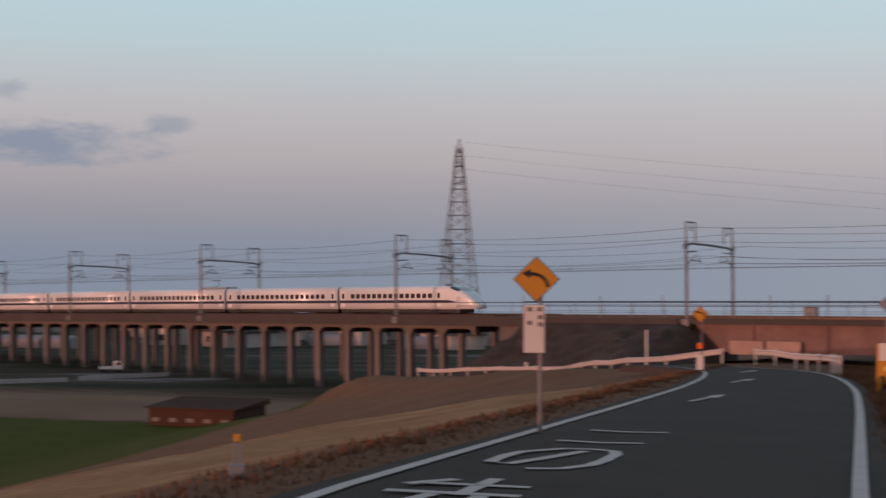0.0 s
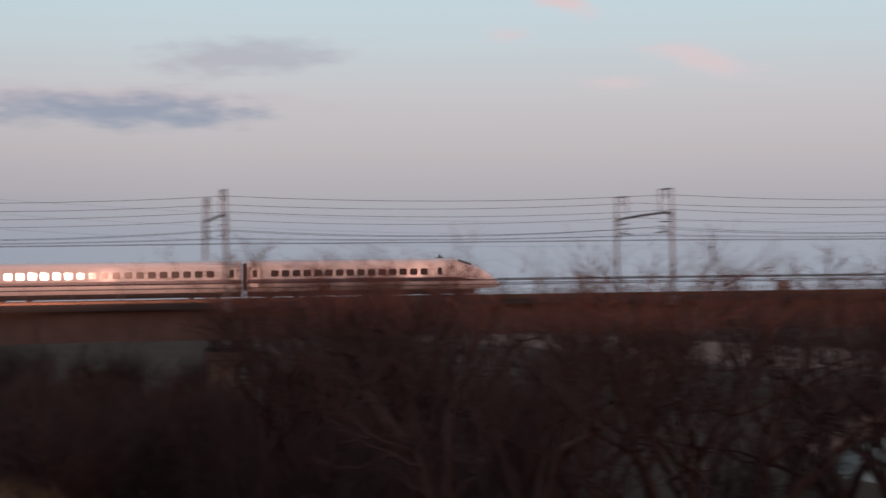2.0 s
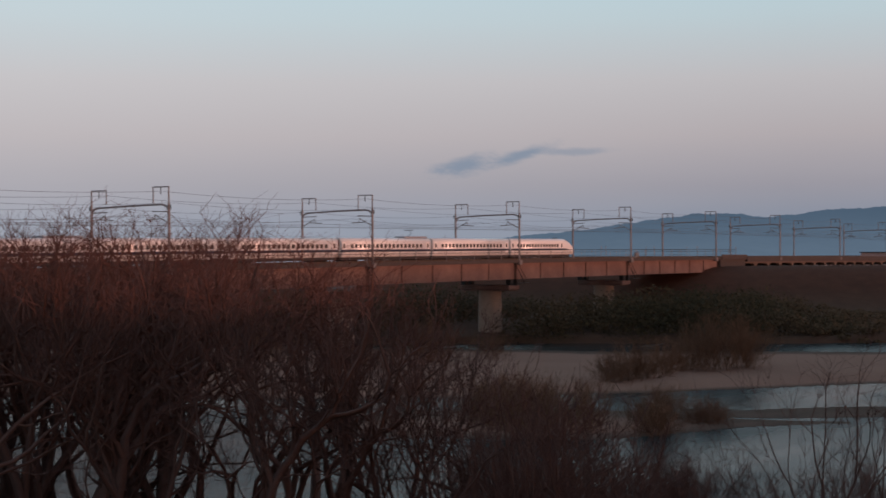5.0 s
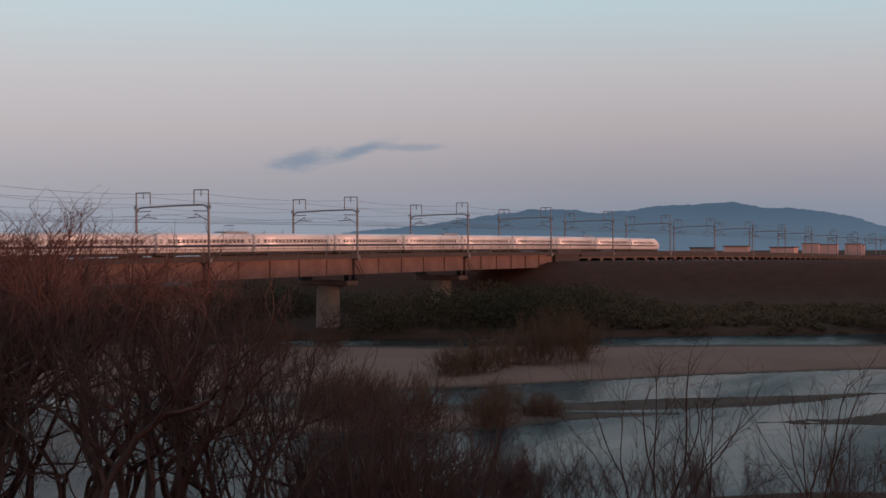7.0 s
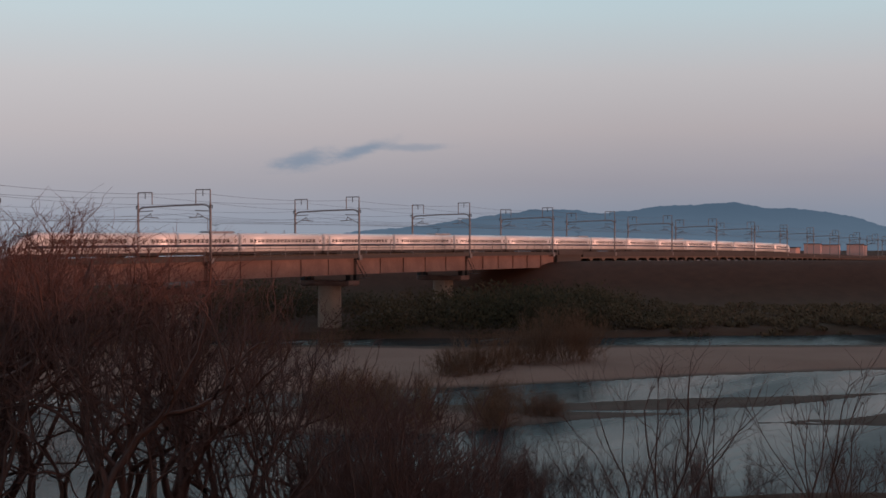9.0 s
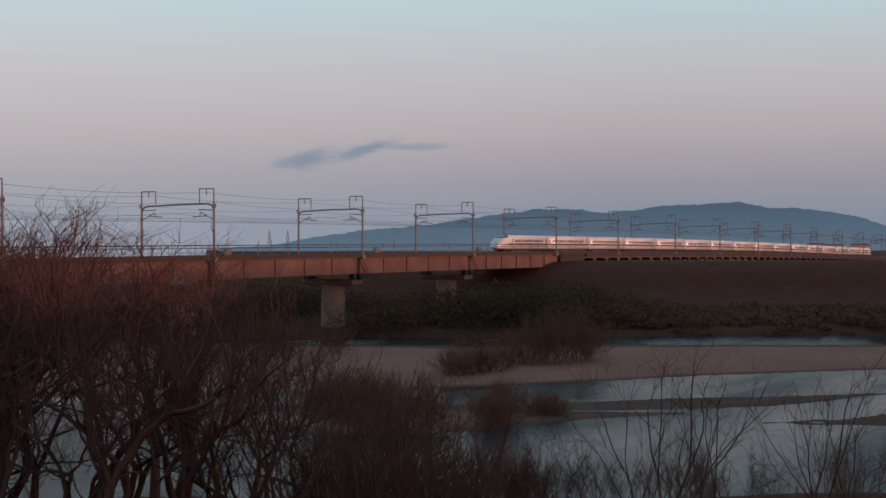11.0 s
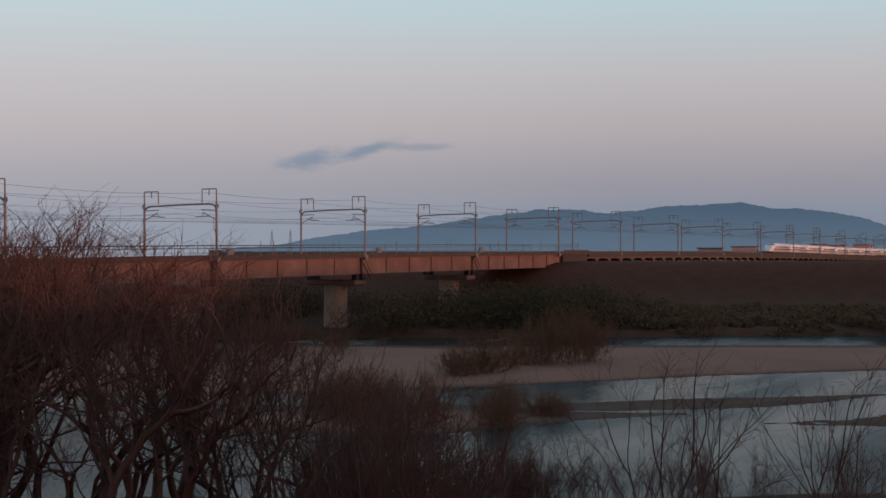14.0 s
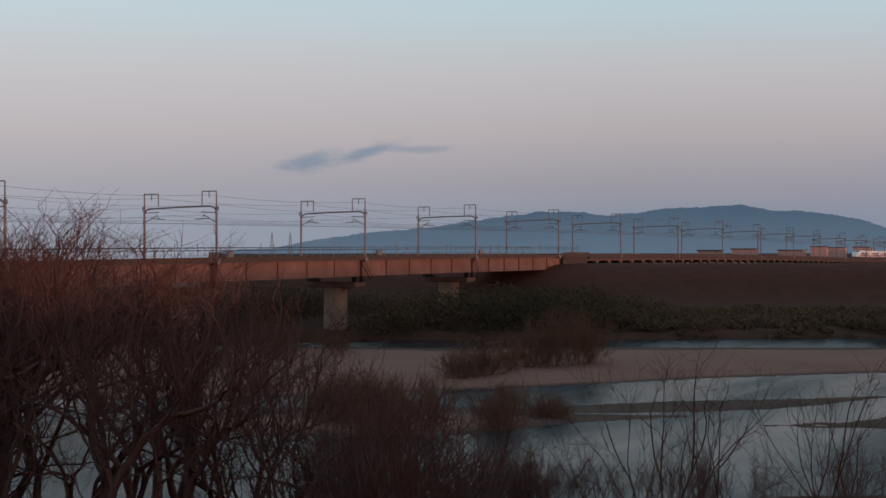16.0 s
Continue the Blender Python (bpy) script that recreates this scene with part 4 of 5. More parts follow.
def striped_board():
    x, y = -15.27, 34.8
    z = ground(x, y)
    h = -1.66 - z
    root = thing("marker_post_board", "yellow and white leaning marker board with black figures", "road marker", m=facing(x, y, z))
    bm = bmesh.new()
    rbox(bm, -0.20, 0.16, -0.04, 0.04, -0.1, h, 0.015)
    part("board", bm, M_YELLOW, root)
    bm = bmesh.new()
    rbox(bm, -0.14, 0.24, -0.055, -0.043, h - 0.42, h + 0.03, 0.005)
    part("top_plate", bm, M_PANEL, root, "white reflective top plate")
    for u, v, w, k, m in ((0.06, h - 0.62, 0.07, 0.06, M_LAMPY), (-0.05, h - 0.85, 0.05, 0.05, M_BLACK), (0.02, h - 1.05, 0.09, 0.05, M_BLACK), (0.0, 0.12, 0.1, 0.07, M_BLACK), (-0.02, 0.3, 0.04, 0.1, M_BLACK)):
        bm = bmesh.new()
        rbox(bm, u - w, u + w, -0.06, -0.043, v - k, v + k, 0.006)
        part("figure", bm, m, root)
    bm = bmesh.new()
    tube(bm, [(0.2, 0.06, -0.2), (0.2, 0.06, h)], 0.03, 6)
    part("post", bm, M_STEEL, root)


M_LAMPY = material("yellow_reflector", (0.85, 0.75, 0.05), 0.3, bump=0.0)
striped_board()


def delineator(x, y, top):
    z = ground(x, y)
    root = thing("delineator", "orange round reflector on a thin white post", "road delineator", "delineators by the road", facing(x, y, z))
    bm = bmesh.new()
    tube(bm, [(0, 0.03, -0.2), (0, 0.03, top - z)], 0.028, 6)
    part("post", bm, M_PANEL, root)
    bm = bmesh.new()
    tube(bm, [(0, -0.02, top - z), (0, 0.0, top - z)], 0.105, 14)
    part("reflector", bm, M_ORANGE, root, "orange round reflector")


delineator(-11.41, 27.75, -2.07)
delineator(-9.40, 23.16, -2.15)


def marker_post():
    x, y = -10.35, 8.94
    z = ground(x, y)
    root = thing("marker_post", "yellow-topped twin marker post on a concrete block", "marker post", m=facing(x, y, z) @ Matrix.Scale(0.34, 4))
    bm = bmesh.new()
    rbox(bm, -0.22, 0.22, -0.16, 0.16, -0.15, 0.28, 0.03)
    part("block", bm, M_GREY, root)
    for k in (-0.07, 0.07):
        bm = bmesh.new()
        rbox(bm, k - 0.035, k + 0.035, -0.035, 0.035, 0.28, 0.85, 0.01)
        part("upright", bm, M_GREY, root)
    bm = bmesh.new()
    rbox(bm, -0.10, 0.10, -0.05, 0.05, 0.9, 1.12, 0.02)
    part("top", bm, M_YELLOW, root, "yellow cap")


marker_post()


def guard_rail(points, label, height=0.78, step=2.0):
    root = thing("guard_rail", label, "guard rail", "guard rails by the road")
    pts = []
    for p, q in zip(points, points[1:]):
        n = max(1, round((Vector(q) - Vector(p)).length / step))
        pts += [Vector(p).lerp(Vector(q), i / n) for i in range(n)]
    pts.append(Vector(points[-1]))
    g = [Vector((p.x, p.y, ground(p.x, p.y))) for p in pts]
    bm = bmesh.new()
    prof = ((0.0, 0.0), (0.05, 0.05), (0.0, 0.10), (0.0, 0.17), (0.05, 0.22), (0.0, 0.28), (-0.02, 0.28), (0.02, 0.22), (-0.02, 0.17), (-0.02, 0.10), (0.02, 0.05), (-0.02, 0.0))
    rings = []
    for i, p in enumerate(g):
        d = (g[min(i + 1, len(g) - 1)] - g[max(0, i - 1)])
        nrm = Vector((d.y, -d.x, 0)).normalized()
        if nrm.dot(p) > 0:
            nrm = -nrm
        rings.append([bm.verts.new(p + nrm * (u + 0.1) + Vector((0, 0, height - 0.3 + v))) for u, v in prof])
    for a, b in zip(rings, rings[1:]):
        for k in range(len(prof)):
            bm.faces.new((a[k], b[k], b[(k + 1) % len(prof)], a[(k + 1) % len(prof)]))
    bm.faces.new(rings[0])
    bm.faces.new(rings[-1])
    bmesh.ops.recalc_face_normals(bm, faces=bm.faces[:])
    part("beam", bm, M_GUARD, root, "white corrugated beam")
    for i, p in enumerate(g):
        bm = bmesh.new()
        tube(bm, [p + Vector((0, 0, -0.3)), p + Vector((0, 0, height + 0.02))], 0.06, 8)
        part("post", bm, M_GUARD, root)
    return root


guard_rail([(-35.8, 62.4), (-39.8, 63.6), (-47.8, 70.3), (-56.5, 76.4), (-66.4, 81.3), (-76.9, 85.5)], "long white painted guard rail beside the falling road", step=3.0)
guard_rail([(-34.4, 63.2), (-30.9, 60.6), (-27.3, 56.8), (-24.8, 52.4)], "short curved white guard rail at the road bend")
for k, (x, y) in enumerate(((-60.0, 79.5), (-62.0, 80.5), (-42.1, 65.3))):
    bm = bmesh.new()
    z = ground(x, y)
    tube(bm, [(x, y, z - 0.2), (x, y, z + (1.1 if k < 2 else 2.2))], 0.11 if k < 2 else 0.06, 8)
    tagged(part("bollard", bm, M_PANEL), "white round bollard behind the guard rail", "bollard", "bollards by the road")


# ---- left bank: abutment, embankment and boards ----
def embankment():
    bm = bmesh.new()
    n, m = 70, 34
    grid = []
    for i in range(n + 1):
        s = -103 + 29 * i / n
        row = []
        for j in range(m + 1):
            u = j / m
            side = smooth(-103, -101, s) * smooth(-73, -80, s)
            p = trk(s, -0.8 - 22 * u, 0)
            g = ground(p.x, p.y) - 0.3
            zt = (level(s) - 0.45) * (1 - u) + g * u
            z = g + max(0.0, zt - g) * side + (0.45 * noise.noise((s * 0.3 + u * 3, u * 5, 1.0)) + 0.3 * noise.noise((s * 1.1 - u * 9, u * 3, 4.0)) + 0.18 * noise.noise((s * 1.6, u * 20, 2.0))) * side * smooth(0.0, 0.12, u)
            row.append(bm.verts.new((p.x, p.y, z)))
        grid.append(row)
    for a, b in zip(grid, grid[1:]):
        for k in range(m):
            bm.faces.new((a[k], b[k], b[k + 1], a[k + 1]))
    bmesh.ops.recalc_face_normals(bm, faces=bm.faces[:])
    tagged(part("embankment", bm, M_EARTH, smooth=True), "dark earth embankment at the bridge end", "embankment", kind="structure")
    root = thing("abutment", "stained concrete bridge abutment", "abutment")
    bm = bmesh.new()
    sweep(bm, -105.6, -99.0, 2, [(0.2, -0.3), (WIDE - 0.2, -0.3), (WIDE - 0.2, -10.5), (0.2, -10.5)])
    part("wing_wall", bm, M_CONC, root)
    bm = bmesh.new()
    sweep(bm, -99.0, -83.0, 4, [(0.6, -0.05), (WIDE - 0.6, -0.05), (WIDE - 0.6, -9.0), (0.6, -9.0)])
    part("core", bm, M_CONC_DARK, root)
    bm = bmesh.new()
    sweep(bm, -106.0, -80.5, 4, [(-0.35, -0.95), (-0.35, 0.2), (WIDE + 0.35, 0.2), (WIDE + 0.35, -0.95)])
    part("deck", bm, M_CONC_DARK, root)
    bm = bmesh.new()
    sweep(bm, -83.0, -80.7, 2, [(-0.2, -0.4), (WIDE + 0.2, -0.4), (WIDE + 0.2, -9.5), (-0.2, -9.5)])
    part("bearing_wall", bm, M_CONC_DARK, root)
    for s0, s1 in ((-74.5, -70.6), (-70.3, -66.4)):
        bm = bmesh.new()
        sweep(bm, s0, s1, 4, [(0.3, -2.1), (0.42, -2.1), (0.42, -3.5), (0.3, -3.5)])
        tagged(part("clearance_board", bm, M_FADED), "pale clearance board hung below the girder", "sign board", "clearance boards")


embankment()
root = thing("abutment", "concrete abutment at the far bridge end", "abutment")
bm = bmesh.new()
sweep(bm, 303.7, 318.0, 4, [(0.2, -0.3), (WIDE - 0.2, -0.3), (WIDE - 0.2, -8.0), (0.2, -8.0)])
part("wall", bm, M_CONC_DARK, root)
bm = bmesh.new()
sweep(bm, 303.7, 318.0, 4, [(-0.3, -0.4), (-0.3, 0.7), (-0.1, 0.7), (-0.1, 0.0), (WIDE + 0.1, 0.0), (WIDE + 0.3, 0.0), (WIDE + 0.3, -0.4)])
part("parapet", bm, M_CONC_DARK, root)


# ---- equipment boxes beside the track ----
for s in (-60.0, -71.0, -20.0, 62.0, 118.0, 150.0, 192.0, 240.0, 284.0):
    b = thing("track_cabinet", "small grey equipment cabinet beside the track", "equipment cabinet", "cabinets along the line", trk_pose(s, WIDE - 1.0, 0.15))
    bm = bmesh.new()
    rbox(bm, -0.75, 0.75, -0.3, 0.3, 0.0, 1.05, 0.03)
    part("body", bm, M_GREY, b)
    bm = bmesh.new()
    rbox(bm, -0.8, 0.8, -0.36, 0.36, 1.05, 1.12, 0.02)
    part("lid", bm, M_STEEL, b)


# ---- things on the fields ----
M_TILE = material("dark_roof", (0.075, 0.05, 0.045), 0.7, 0.0, 4, 0.3, per_object=0.4)
M_WALL = material("house_wall", (0.52, 0.44, 0.40), 0.85, 0.0, 3, 0.2, 0.3, 0.3, per_object=0.7)
M_WALLPINK = material("long_hall_wall", (0.60, 0.36, 0.32), 0.85, 0.0, 2, 0.2, 0.1, 0.3, per_object=0.3)


def shed():
    root = thing("low_shed", "low shed of rusty brown boards in the field", "shed", m=pose(-101.3, 84.0, -13.65, 0, 0, 24))
    bm = bmesh.new()
    rbox(bm, -4.2, 4.2, -3.4, 3.4, 0, 1.7, 0.05)
    part("wall", bm, M_BROWN, root)
    bm = bmesh.new()
    vs = [bm.verts.new(p) for p in ((-4.5, -3.7, 1.7), (4.5, -3.7, 1.7), (4.5, 3.7, 1.7), (-4.5, 3.7, 1.7), (-4.5, -3.7, 1.8), (4.5, -3.7, 1.8), (4.5, 3.7, 2.2), (-4.5, 3.7, 2.2))]
    for q in ((3, 2, 1, 0), (4, 5, 6, 7), (0, 1, 5, 4), (1, 2, 6, 5), (2, 3, 7, 6), (3, 0, 4, 7)):
        bm.faces.new([vs[i] for i in q])
    part("roof", bm, M_BROWN, root)
    for i in range(5):
        bm = bmesh.new()
        x = -3.5 + 1.7 * i
        rbox(bm, x - 0.35, x + 0.35, -3.44, -3.38, 0.5, 0.85, 0.01)
        part("vent", bm, M_PRINT, root)


shed()


def low_wall(p, q, label):
    d = Vector(q) - Vector(p)
    L = d.length
    root = thing("low_wall", label, "low wall", "low walls by the field track", pose(p[0], p[1], ground(*p) - 0.1, 0, 0, math.degrees(math.atan2(d.y, d.x))))
    n = max(2, round(L / 4))
    for i in range(n):
        bm = bmesh.new()
        rbox(bm, L * i / n + 0.04, L * (i + 1) / n - 0.04, -0.15, 0.15, 0.0, 0.7, 0.03)
        part("panel", bm, M_PALE, root)


M_FILM = material("greenhouse_film", (0.27, 0.26, 0.27), 0.6, 0.0, 3, 0.3, 0.2, 0.4)
M_PALE = material("pale_concrete", (0.40, 0.37, 0.36), 0.8, 0.0, 4, 0.2, 0.4, 0.3)
low_wall((-174.3, 101.5), (-169.3, 115.3), "pale low concrete wall along the field track")
low_wall((-171.5, 118.6), (-169.0, 132.5), "pale low concrete wall along the field track")


def truck():
    root = thing("light_truck", "small white flatbed truck parked on the field track", "truck", m=pose(-181.4, 131.2, ground(-181.4, 131.2), 0, 0, 62))
    bm = bmesh.new()
    rbox(bm, -1.7, 0.5, -0.72, 0.72, 0.55, 0.95, 0.04)
    part("bed", bm, M_WHITE, root)
    bm = bmesh.new()
    vs = [(0.55, 0.5), (1.7, 0.5), (1.7, 1.05), (1.4, 1.75), (0.55, 1.78)]
    f = [bm.verts.new((x, -0.72, z)) for x, z in vs]
    g = [bm.verts.new((x, 0.72, z)) for x, z in vs]
    bm.faces.new(f[::-1])
    bm.faces.new(g)
    for k in range(5):
        bm.faces.new((f[k], f[(k + 1) % 5], g[(k + 1) % 5], g[k]))
    bmesh.ops.recalc_face_normals(bm, faces=bm.faces[:])
    cab = part("cab", bm, M_WHITE, root)
    for sg in (-1, 1):
        bm = bmesh.new()
        rbox(bm, 0.75, 1.4, sg * 0.73 - 0.01, sg * 0.73 + 0.01, 1.15, 1.6, 0.005)
        part("side_window", bm, M_GLASS, cab)
        for x in (-1.1, 1.15):
            bm = bmesh.new()
            tube(bm, [(x, sg * 0.55, 0.28), (x, sg * 0.72, 0.28)], 0.28, 12)
            part("wheel", bm, M_BLACK, root)


truck()


def house(x, y, z, w, d, h, rz, flat, mat, label):
    root = thing("house" if not flat else "hall", label, "house" if not flat else "building", "buildings on the plain", pose(x, y, z, 0, 0, rz))
    bm = bmesh.new()
    box(bm, -w / 2, w / 2, -d / 2, d / 2, 0, h)
    wall = part("wall", bm, mat, root)
    bm = bmesh.new()
    e = 0.6
    if flat:
        box(bm, -w / 2 - e, w / 2 + e, -d / 2 - e, d / 2 + e, h, h + 0.5)
    else:
        r = h + d * 0.28
        a = [bm.verts.new(p) for p in ((-w / 2 - e, -d / 2 - e, h - 0.2), (w / 2 + e, -d / 2 - e, h - 0.2), (w / 2 + e, d / 2 + e, h - 0.2), (-w / 2 - e, d / 2 + e, h - 0.2),
                                       (-w * 0.32, 0, r), (w * 0.32, 0, r))]
        for q in ((0, 1, 5, 4), (1, 2, 5), (2, 3, 4, 5), (3, 0, 4), (3, 2, 1, 0)):
            bm.faces.new([a[i] for i in q])
    part("roof", bm, M_TILE, root)
    n = max(2, int(w / 4))
    for i in range(n):
        for zf in ([1.0, 3.9] if h > 5 else [1.0]):
            bm = bmesh.new()
            u = -w / 2 + w * (i + 0.5) / n
            box(bm, u - 0.7, u + 0.7, -d / 2 - 0.06, -d / 2 + 0.05, zf, zf + 1.2)
            part("window", bm, M_GLASS, wall)


rng = random.Random(7)
for i in range(75):
    bearing = radians(rng.uniform(-66, -40))
    dist = rng.uniform(290, 465)
    x, y = dist * math.sin(bearing), dist * math.cos(bearing)
    s = -abs(x)
    if y < DIST + 0.5 * 22.2e-5 * x * x + 45:
        continue
    house(x, y, -15.0, rng.uniform(9, 16), rng.uniform(7, 10), rng.uniform(2.9, 4.4), rng.uniform(-30, 30), rng.random() < 0.25, M_WALL, "small plain house with a dark tiled roof")
for px, w, h, off in ((70.9, 6, 8.5, 75), (71.8, 4, 8.0, 80), (74.4, 8, 10.5, 70), (76.2, 24, 9.8, 60), (77.2, 11, 12.0, 110), (77.9, 13, 11.2, 90), (78.8, 9, 11.5, 80), (73.0, 5, 9.8, 90), (79.4, 16, 10.5, 90)):
    s = 40.0
    while math.degrees(math.atan2(trk(s, off).x, trk(s, off).y)) < px and s < 1200:
        s += 4
    p = trk(s, off)
    house(p.x, p.y, -13.5, w, 12, h + 2.1, 8, True, M_WALLPINK, "long low pinkish hall beyond the viaduct")


def greenhouse(x, y, L, w, rz):
    root = thing("greenhouse", "long pale plastic greenhouse in the fields", "greenhouse", "greenhouses on the plain", pose(x, y, -15.05, 0, 0, rz))
    bm = bmesh.new()
    prof = [(w / 2 * math.cos(math.pi * k / 8), 1.2 + 1.4 * math.sin(math.pi * k / 8)) for k in range(9)]
    prof = [(w / 2, 0)] + prof + [(-w / 2, 0)]
    a = [bm.verts.new((-L / 2, u, v)) for u, v in prof]
    b = [bm.verts.new((L / 2, u, v)) for u, v in prof]
    bm.faces.new(a)
    bm.faces.new(b[::-1])
    for k in range(len(prof)):
        bm.faces.new((a[k], b[k], b[(k + 1) % len(prof)], a[(k + 1) % len(prof)]))
    bmesh.ops.recalc_face_normals(bm, faces=bm.faces[:])
    part("cover", bm, M_FILM, root)
    for e in (-L / 2 - 0.05, L / 2 + 0.05):
        bm = bmesh.new()
        rbox(bm, e - 0.03, e + 0.03, -0.6, 0.6, 0, 1.9, 0.01)
        part("door", bm, M_GREY, root)


for i in range(13):
    bearing = radians(-63 + 26 * i / 12 + rng.uniform(-0.8, 0.8))
    dist = rng.uniform(275, 400) + 40 * max(0, -math.degrees(bearing) - 48) / 15
    x, y = dist * math.sin(bearing), dist * math.cos(bearing)
    if y > DIST + 0.5 * 22.2e-5 * x * x + 25:
        greenhouse(x, y, rng.uniform(10, 20), rng.uniform(3, 4.2), rng.uniform(20, 50))


# ---- pylons ----
def pylon(x, y, z, h, base, arms, name_label):
    root = thing("transmission_tower", name_label, "transmission tower", "transmission towers", pose(x, y, z, 0, 0, -math.degrees(math.atan2(x, y)) + 12))
    bm = bmesh.new()

    def half(u):
        return base / 2 * (1 - u) ** 1.0 * 0.86 + base * 0.07
    n = 13
    r = 0.085 * h / 55
    lev = [1 - (1 - i / n) ** 1.25 for i in range(n + 1)]
    ring = []
    for u in lev:
        w = half(u)
        ring.append([Vector((sx * w, sy * w, u * h * 0.94)) for sx, sy in ((-1, -1), (1, -1), (1, 1), (-1, 1))])
    for a, b in zip(ring, ring[1:]):
        for k in range(4):
            tube(bm, [a[k], b[k]], r * 1.9, 4, cap=False)
            tube(bm, [a[k], b[(k + 1) % 4]], r, 3, cap=False)
            tube(bm, [a[(k + 1) % 4], b[k]], r, 3, cap=False)
            tube(bm, [b[k], b[(k + 1) % 4]], r * 1.2, 3, cap=False)
    for k in range(4):
        tube(bm, [ring[-1][k], Vector((0, 0, h))], r * 1.4, 3, cap=False)
    part("lattice", bm, M_STEEL, root, "grey lattice tower body")
    for u, L in arms:
        for sg in (-1, 1):
            bm = bmesh.new()
            w = half(u)
            tip = Vector((0, sg * L, u * h * 0.94 + 0.3))
            for sx in (-1, 1):
                tube(bm, [Vector((sx * w, sg * w, u * h * 0.94)), tip], r * 1.2, 3, cap=False)
                tube(bm, [Vector((sx * w, sg * w, u * h * 0.94 + 0.03 * h)), tip], r * 1.2, 3, cap=False)
            part("cross_arm", bm, M_STEEL, root)


pylon(-272.0, 320.0, -13.6, 54.5, 11.5, ((0.985, 2.6), (0.90, 3.2), (0.80, 3.8)), "tall grey lattice transmission tower")
pylon(300.0, 519.0, -13.6, 39.5, 8.0, ((0.93, 6.0), (0.82, 7.0), (0.71, 6.0)), "grey lattice transmission tower with broad arms")
pylon(735.0, 505.0, -13.6, 24.0, 4.0, ((0.95, 1.5),), "small distant lattice tower")
pylon(742.0, 496.0, -13.6, 24.0, 4.0, ((0.95, 1.5),), "small distant lattice tower")
for dz in (0.0, -4.0, -8.0):
    bm = bmesh.new()
    a, b = Vector((-272, 320, 40 + dz)), Vector((300, 519, 24 + dz))
    tube(bm, [a.lerp(b, i / 24) - Vector((0, 0, 4 * 16 * (i / 24) * (1 - i / 24))) for i in range(25)], 0.022, 3, cap=False)
    tagged(part("power_line", bm, M_DARK), "thin sagging power line between towers", "power line", "power lines")


# ---- distance: plain edge and mountains, their haze painted as emission ----
# Distance haze is put into the emission colour, graded by height; the surface glows.
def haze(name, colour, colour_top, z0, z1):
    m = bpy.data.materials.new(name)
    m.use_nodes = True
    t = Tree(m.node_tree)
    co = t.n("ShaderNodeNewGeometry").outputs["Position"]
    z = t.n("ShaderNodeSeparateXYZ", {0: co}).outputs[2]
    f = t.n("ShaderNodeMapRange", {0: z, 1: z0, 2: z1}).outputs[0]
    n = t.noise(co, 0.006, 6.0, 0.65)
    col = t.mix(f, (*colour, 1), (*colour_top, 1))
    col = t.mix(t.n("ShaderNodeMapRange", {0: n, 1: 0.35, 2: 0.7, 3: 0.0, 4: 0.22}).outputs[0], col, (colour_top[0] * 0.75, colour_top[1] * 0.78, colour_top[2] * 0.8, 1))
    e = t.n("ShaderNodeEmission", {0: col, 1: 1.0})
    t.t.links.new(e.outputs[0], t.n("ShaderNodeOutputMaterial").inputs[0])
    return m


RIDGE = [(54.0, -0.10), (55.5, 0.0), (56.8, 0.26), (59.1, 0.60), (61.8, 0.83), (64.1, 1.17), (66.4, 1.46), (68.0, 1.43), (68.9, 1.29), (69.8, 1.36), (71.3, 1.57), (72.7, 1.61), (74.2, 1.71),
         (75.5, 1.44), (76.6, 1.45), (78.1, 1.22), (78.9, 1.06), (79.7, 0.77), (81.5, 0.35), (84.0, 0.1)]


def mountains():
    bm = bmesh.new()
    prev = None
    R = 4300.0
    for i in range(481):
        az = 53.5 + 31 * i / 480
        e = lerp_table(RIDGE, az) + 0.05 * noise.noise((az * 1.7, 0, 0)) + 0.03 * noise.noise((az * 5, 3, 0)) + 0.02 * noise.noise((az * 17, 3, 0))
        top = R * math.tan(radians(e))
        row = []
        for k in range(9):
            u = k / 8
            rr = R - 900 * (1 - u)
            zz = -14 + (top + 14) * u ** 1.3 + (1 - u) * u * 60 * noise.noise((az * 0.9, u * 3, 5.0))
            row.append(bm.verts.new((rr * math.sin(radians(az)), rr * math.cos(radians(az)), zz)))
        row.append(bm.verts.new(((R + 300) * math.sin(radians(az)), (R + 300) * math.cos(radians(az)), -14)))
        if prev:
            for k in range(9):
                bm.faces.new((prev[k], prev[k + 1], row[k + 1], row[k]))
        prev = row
    tagged(part("backdrop_mountains", bm, haze("mountain_painted_haze", (0.112, 0.162, 0.225), (0.074, 0.115, 0.17), -20.0, 110.0), smooth=True), "wooded mountain ridge with blue evening haze painted on as glow", "mountains", kind="structure")


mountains()


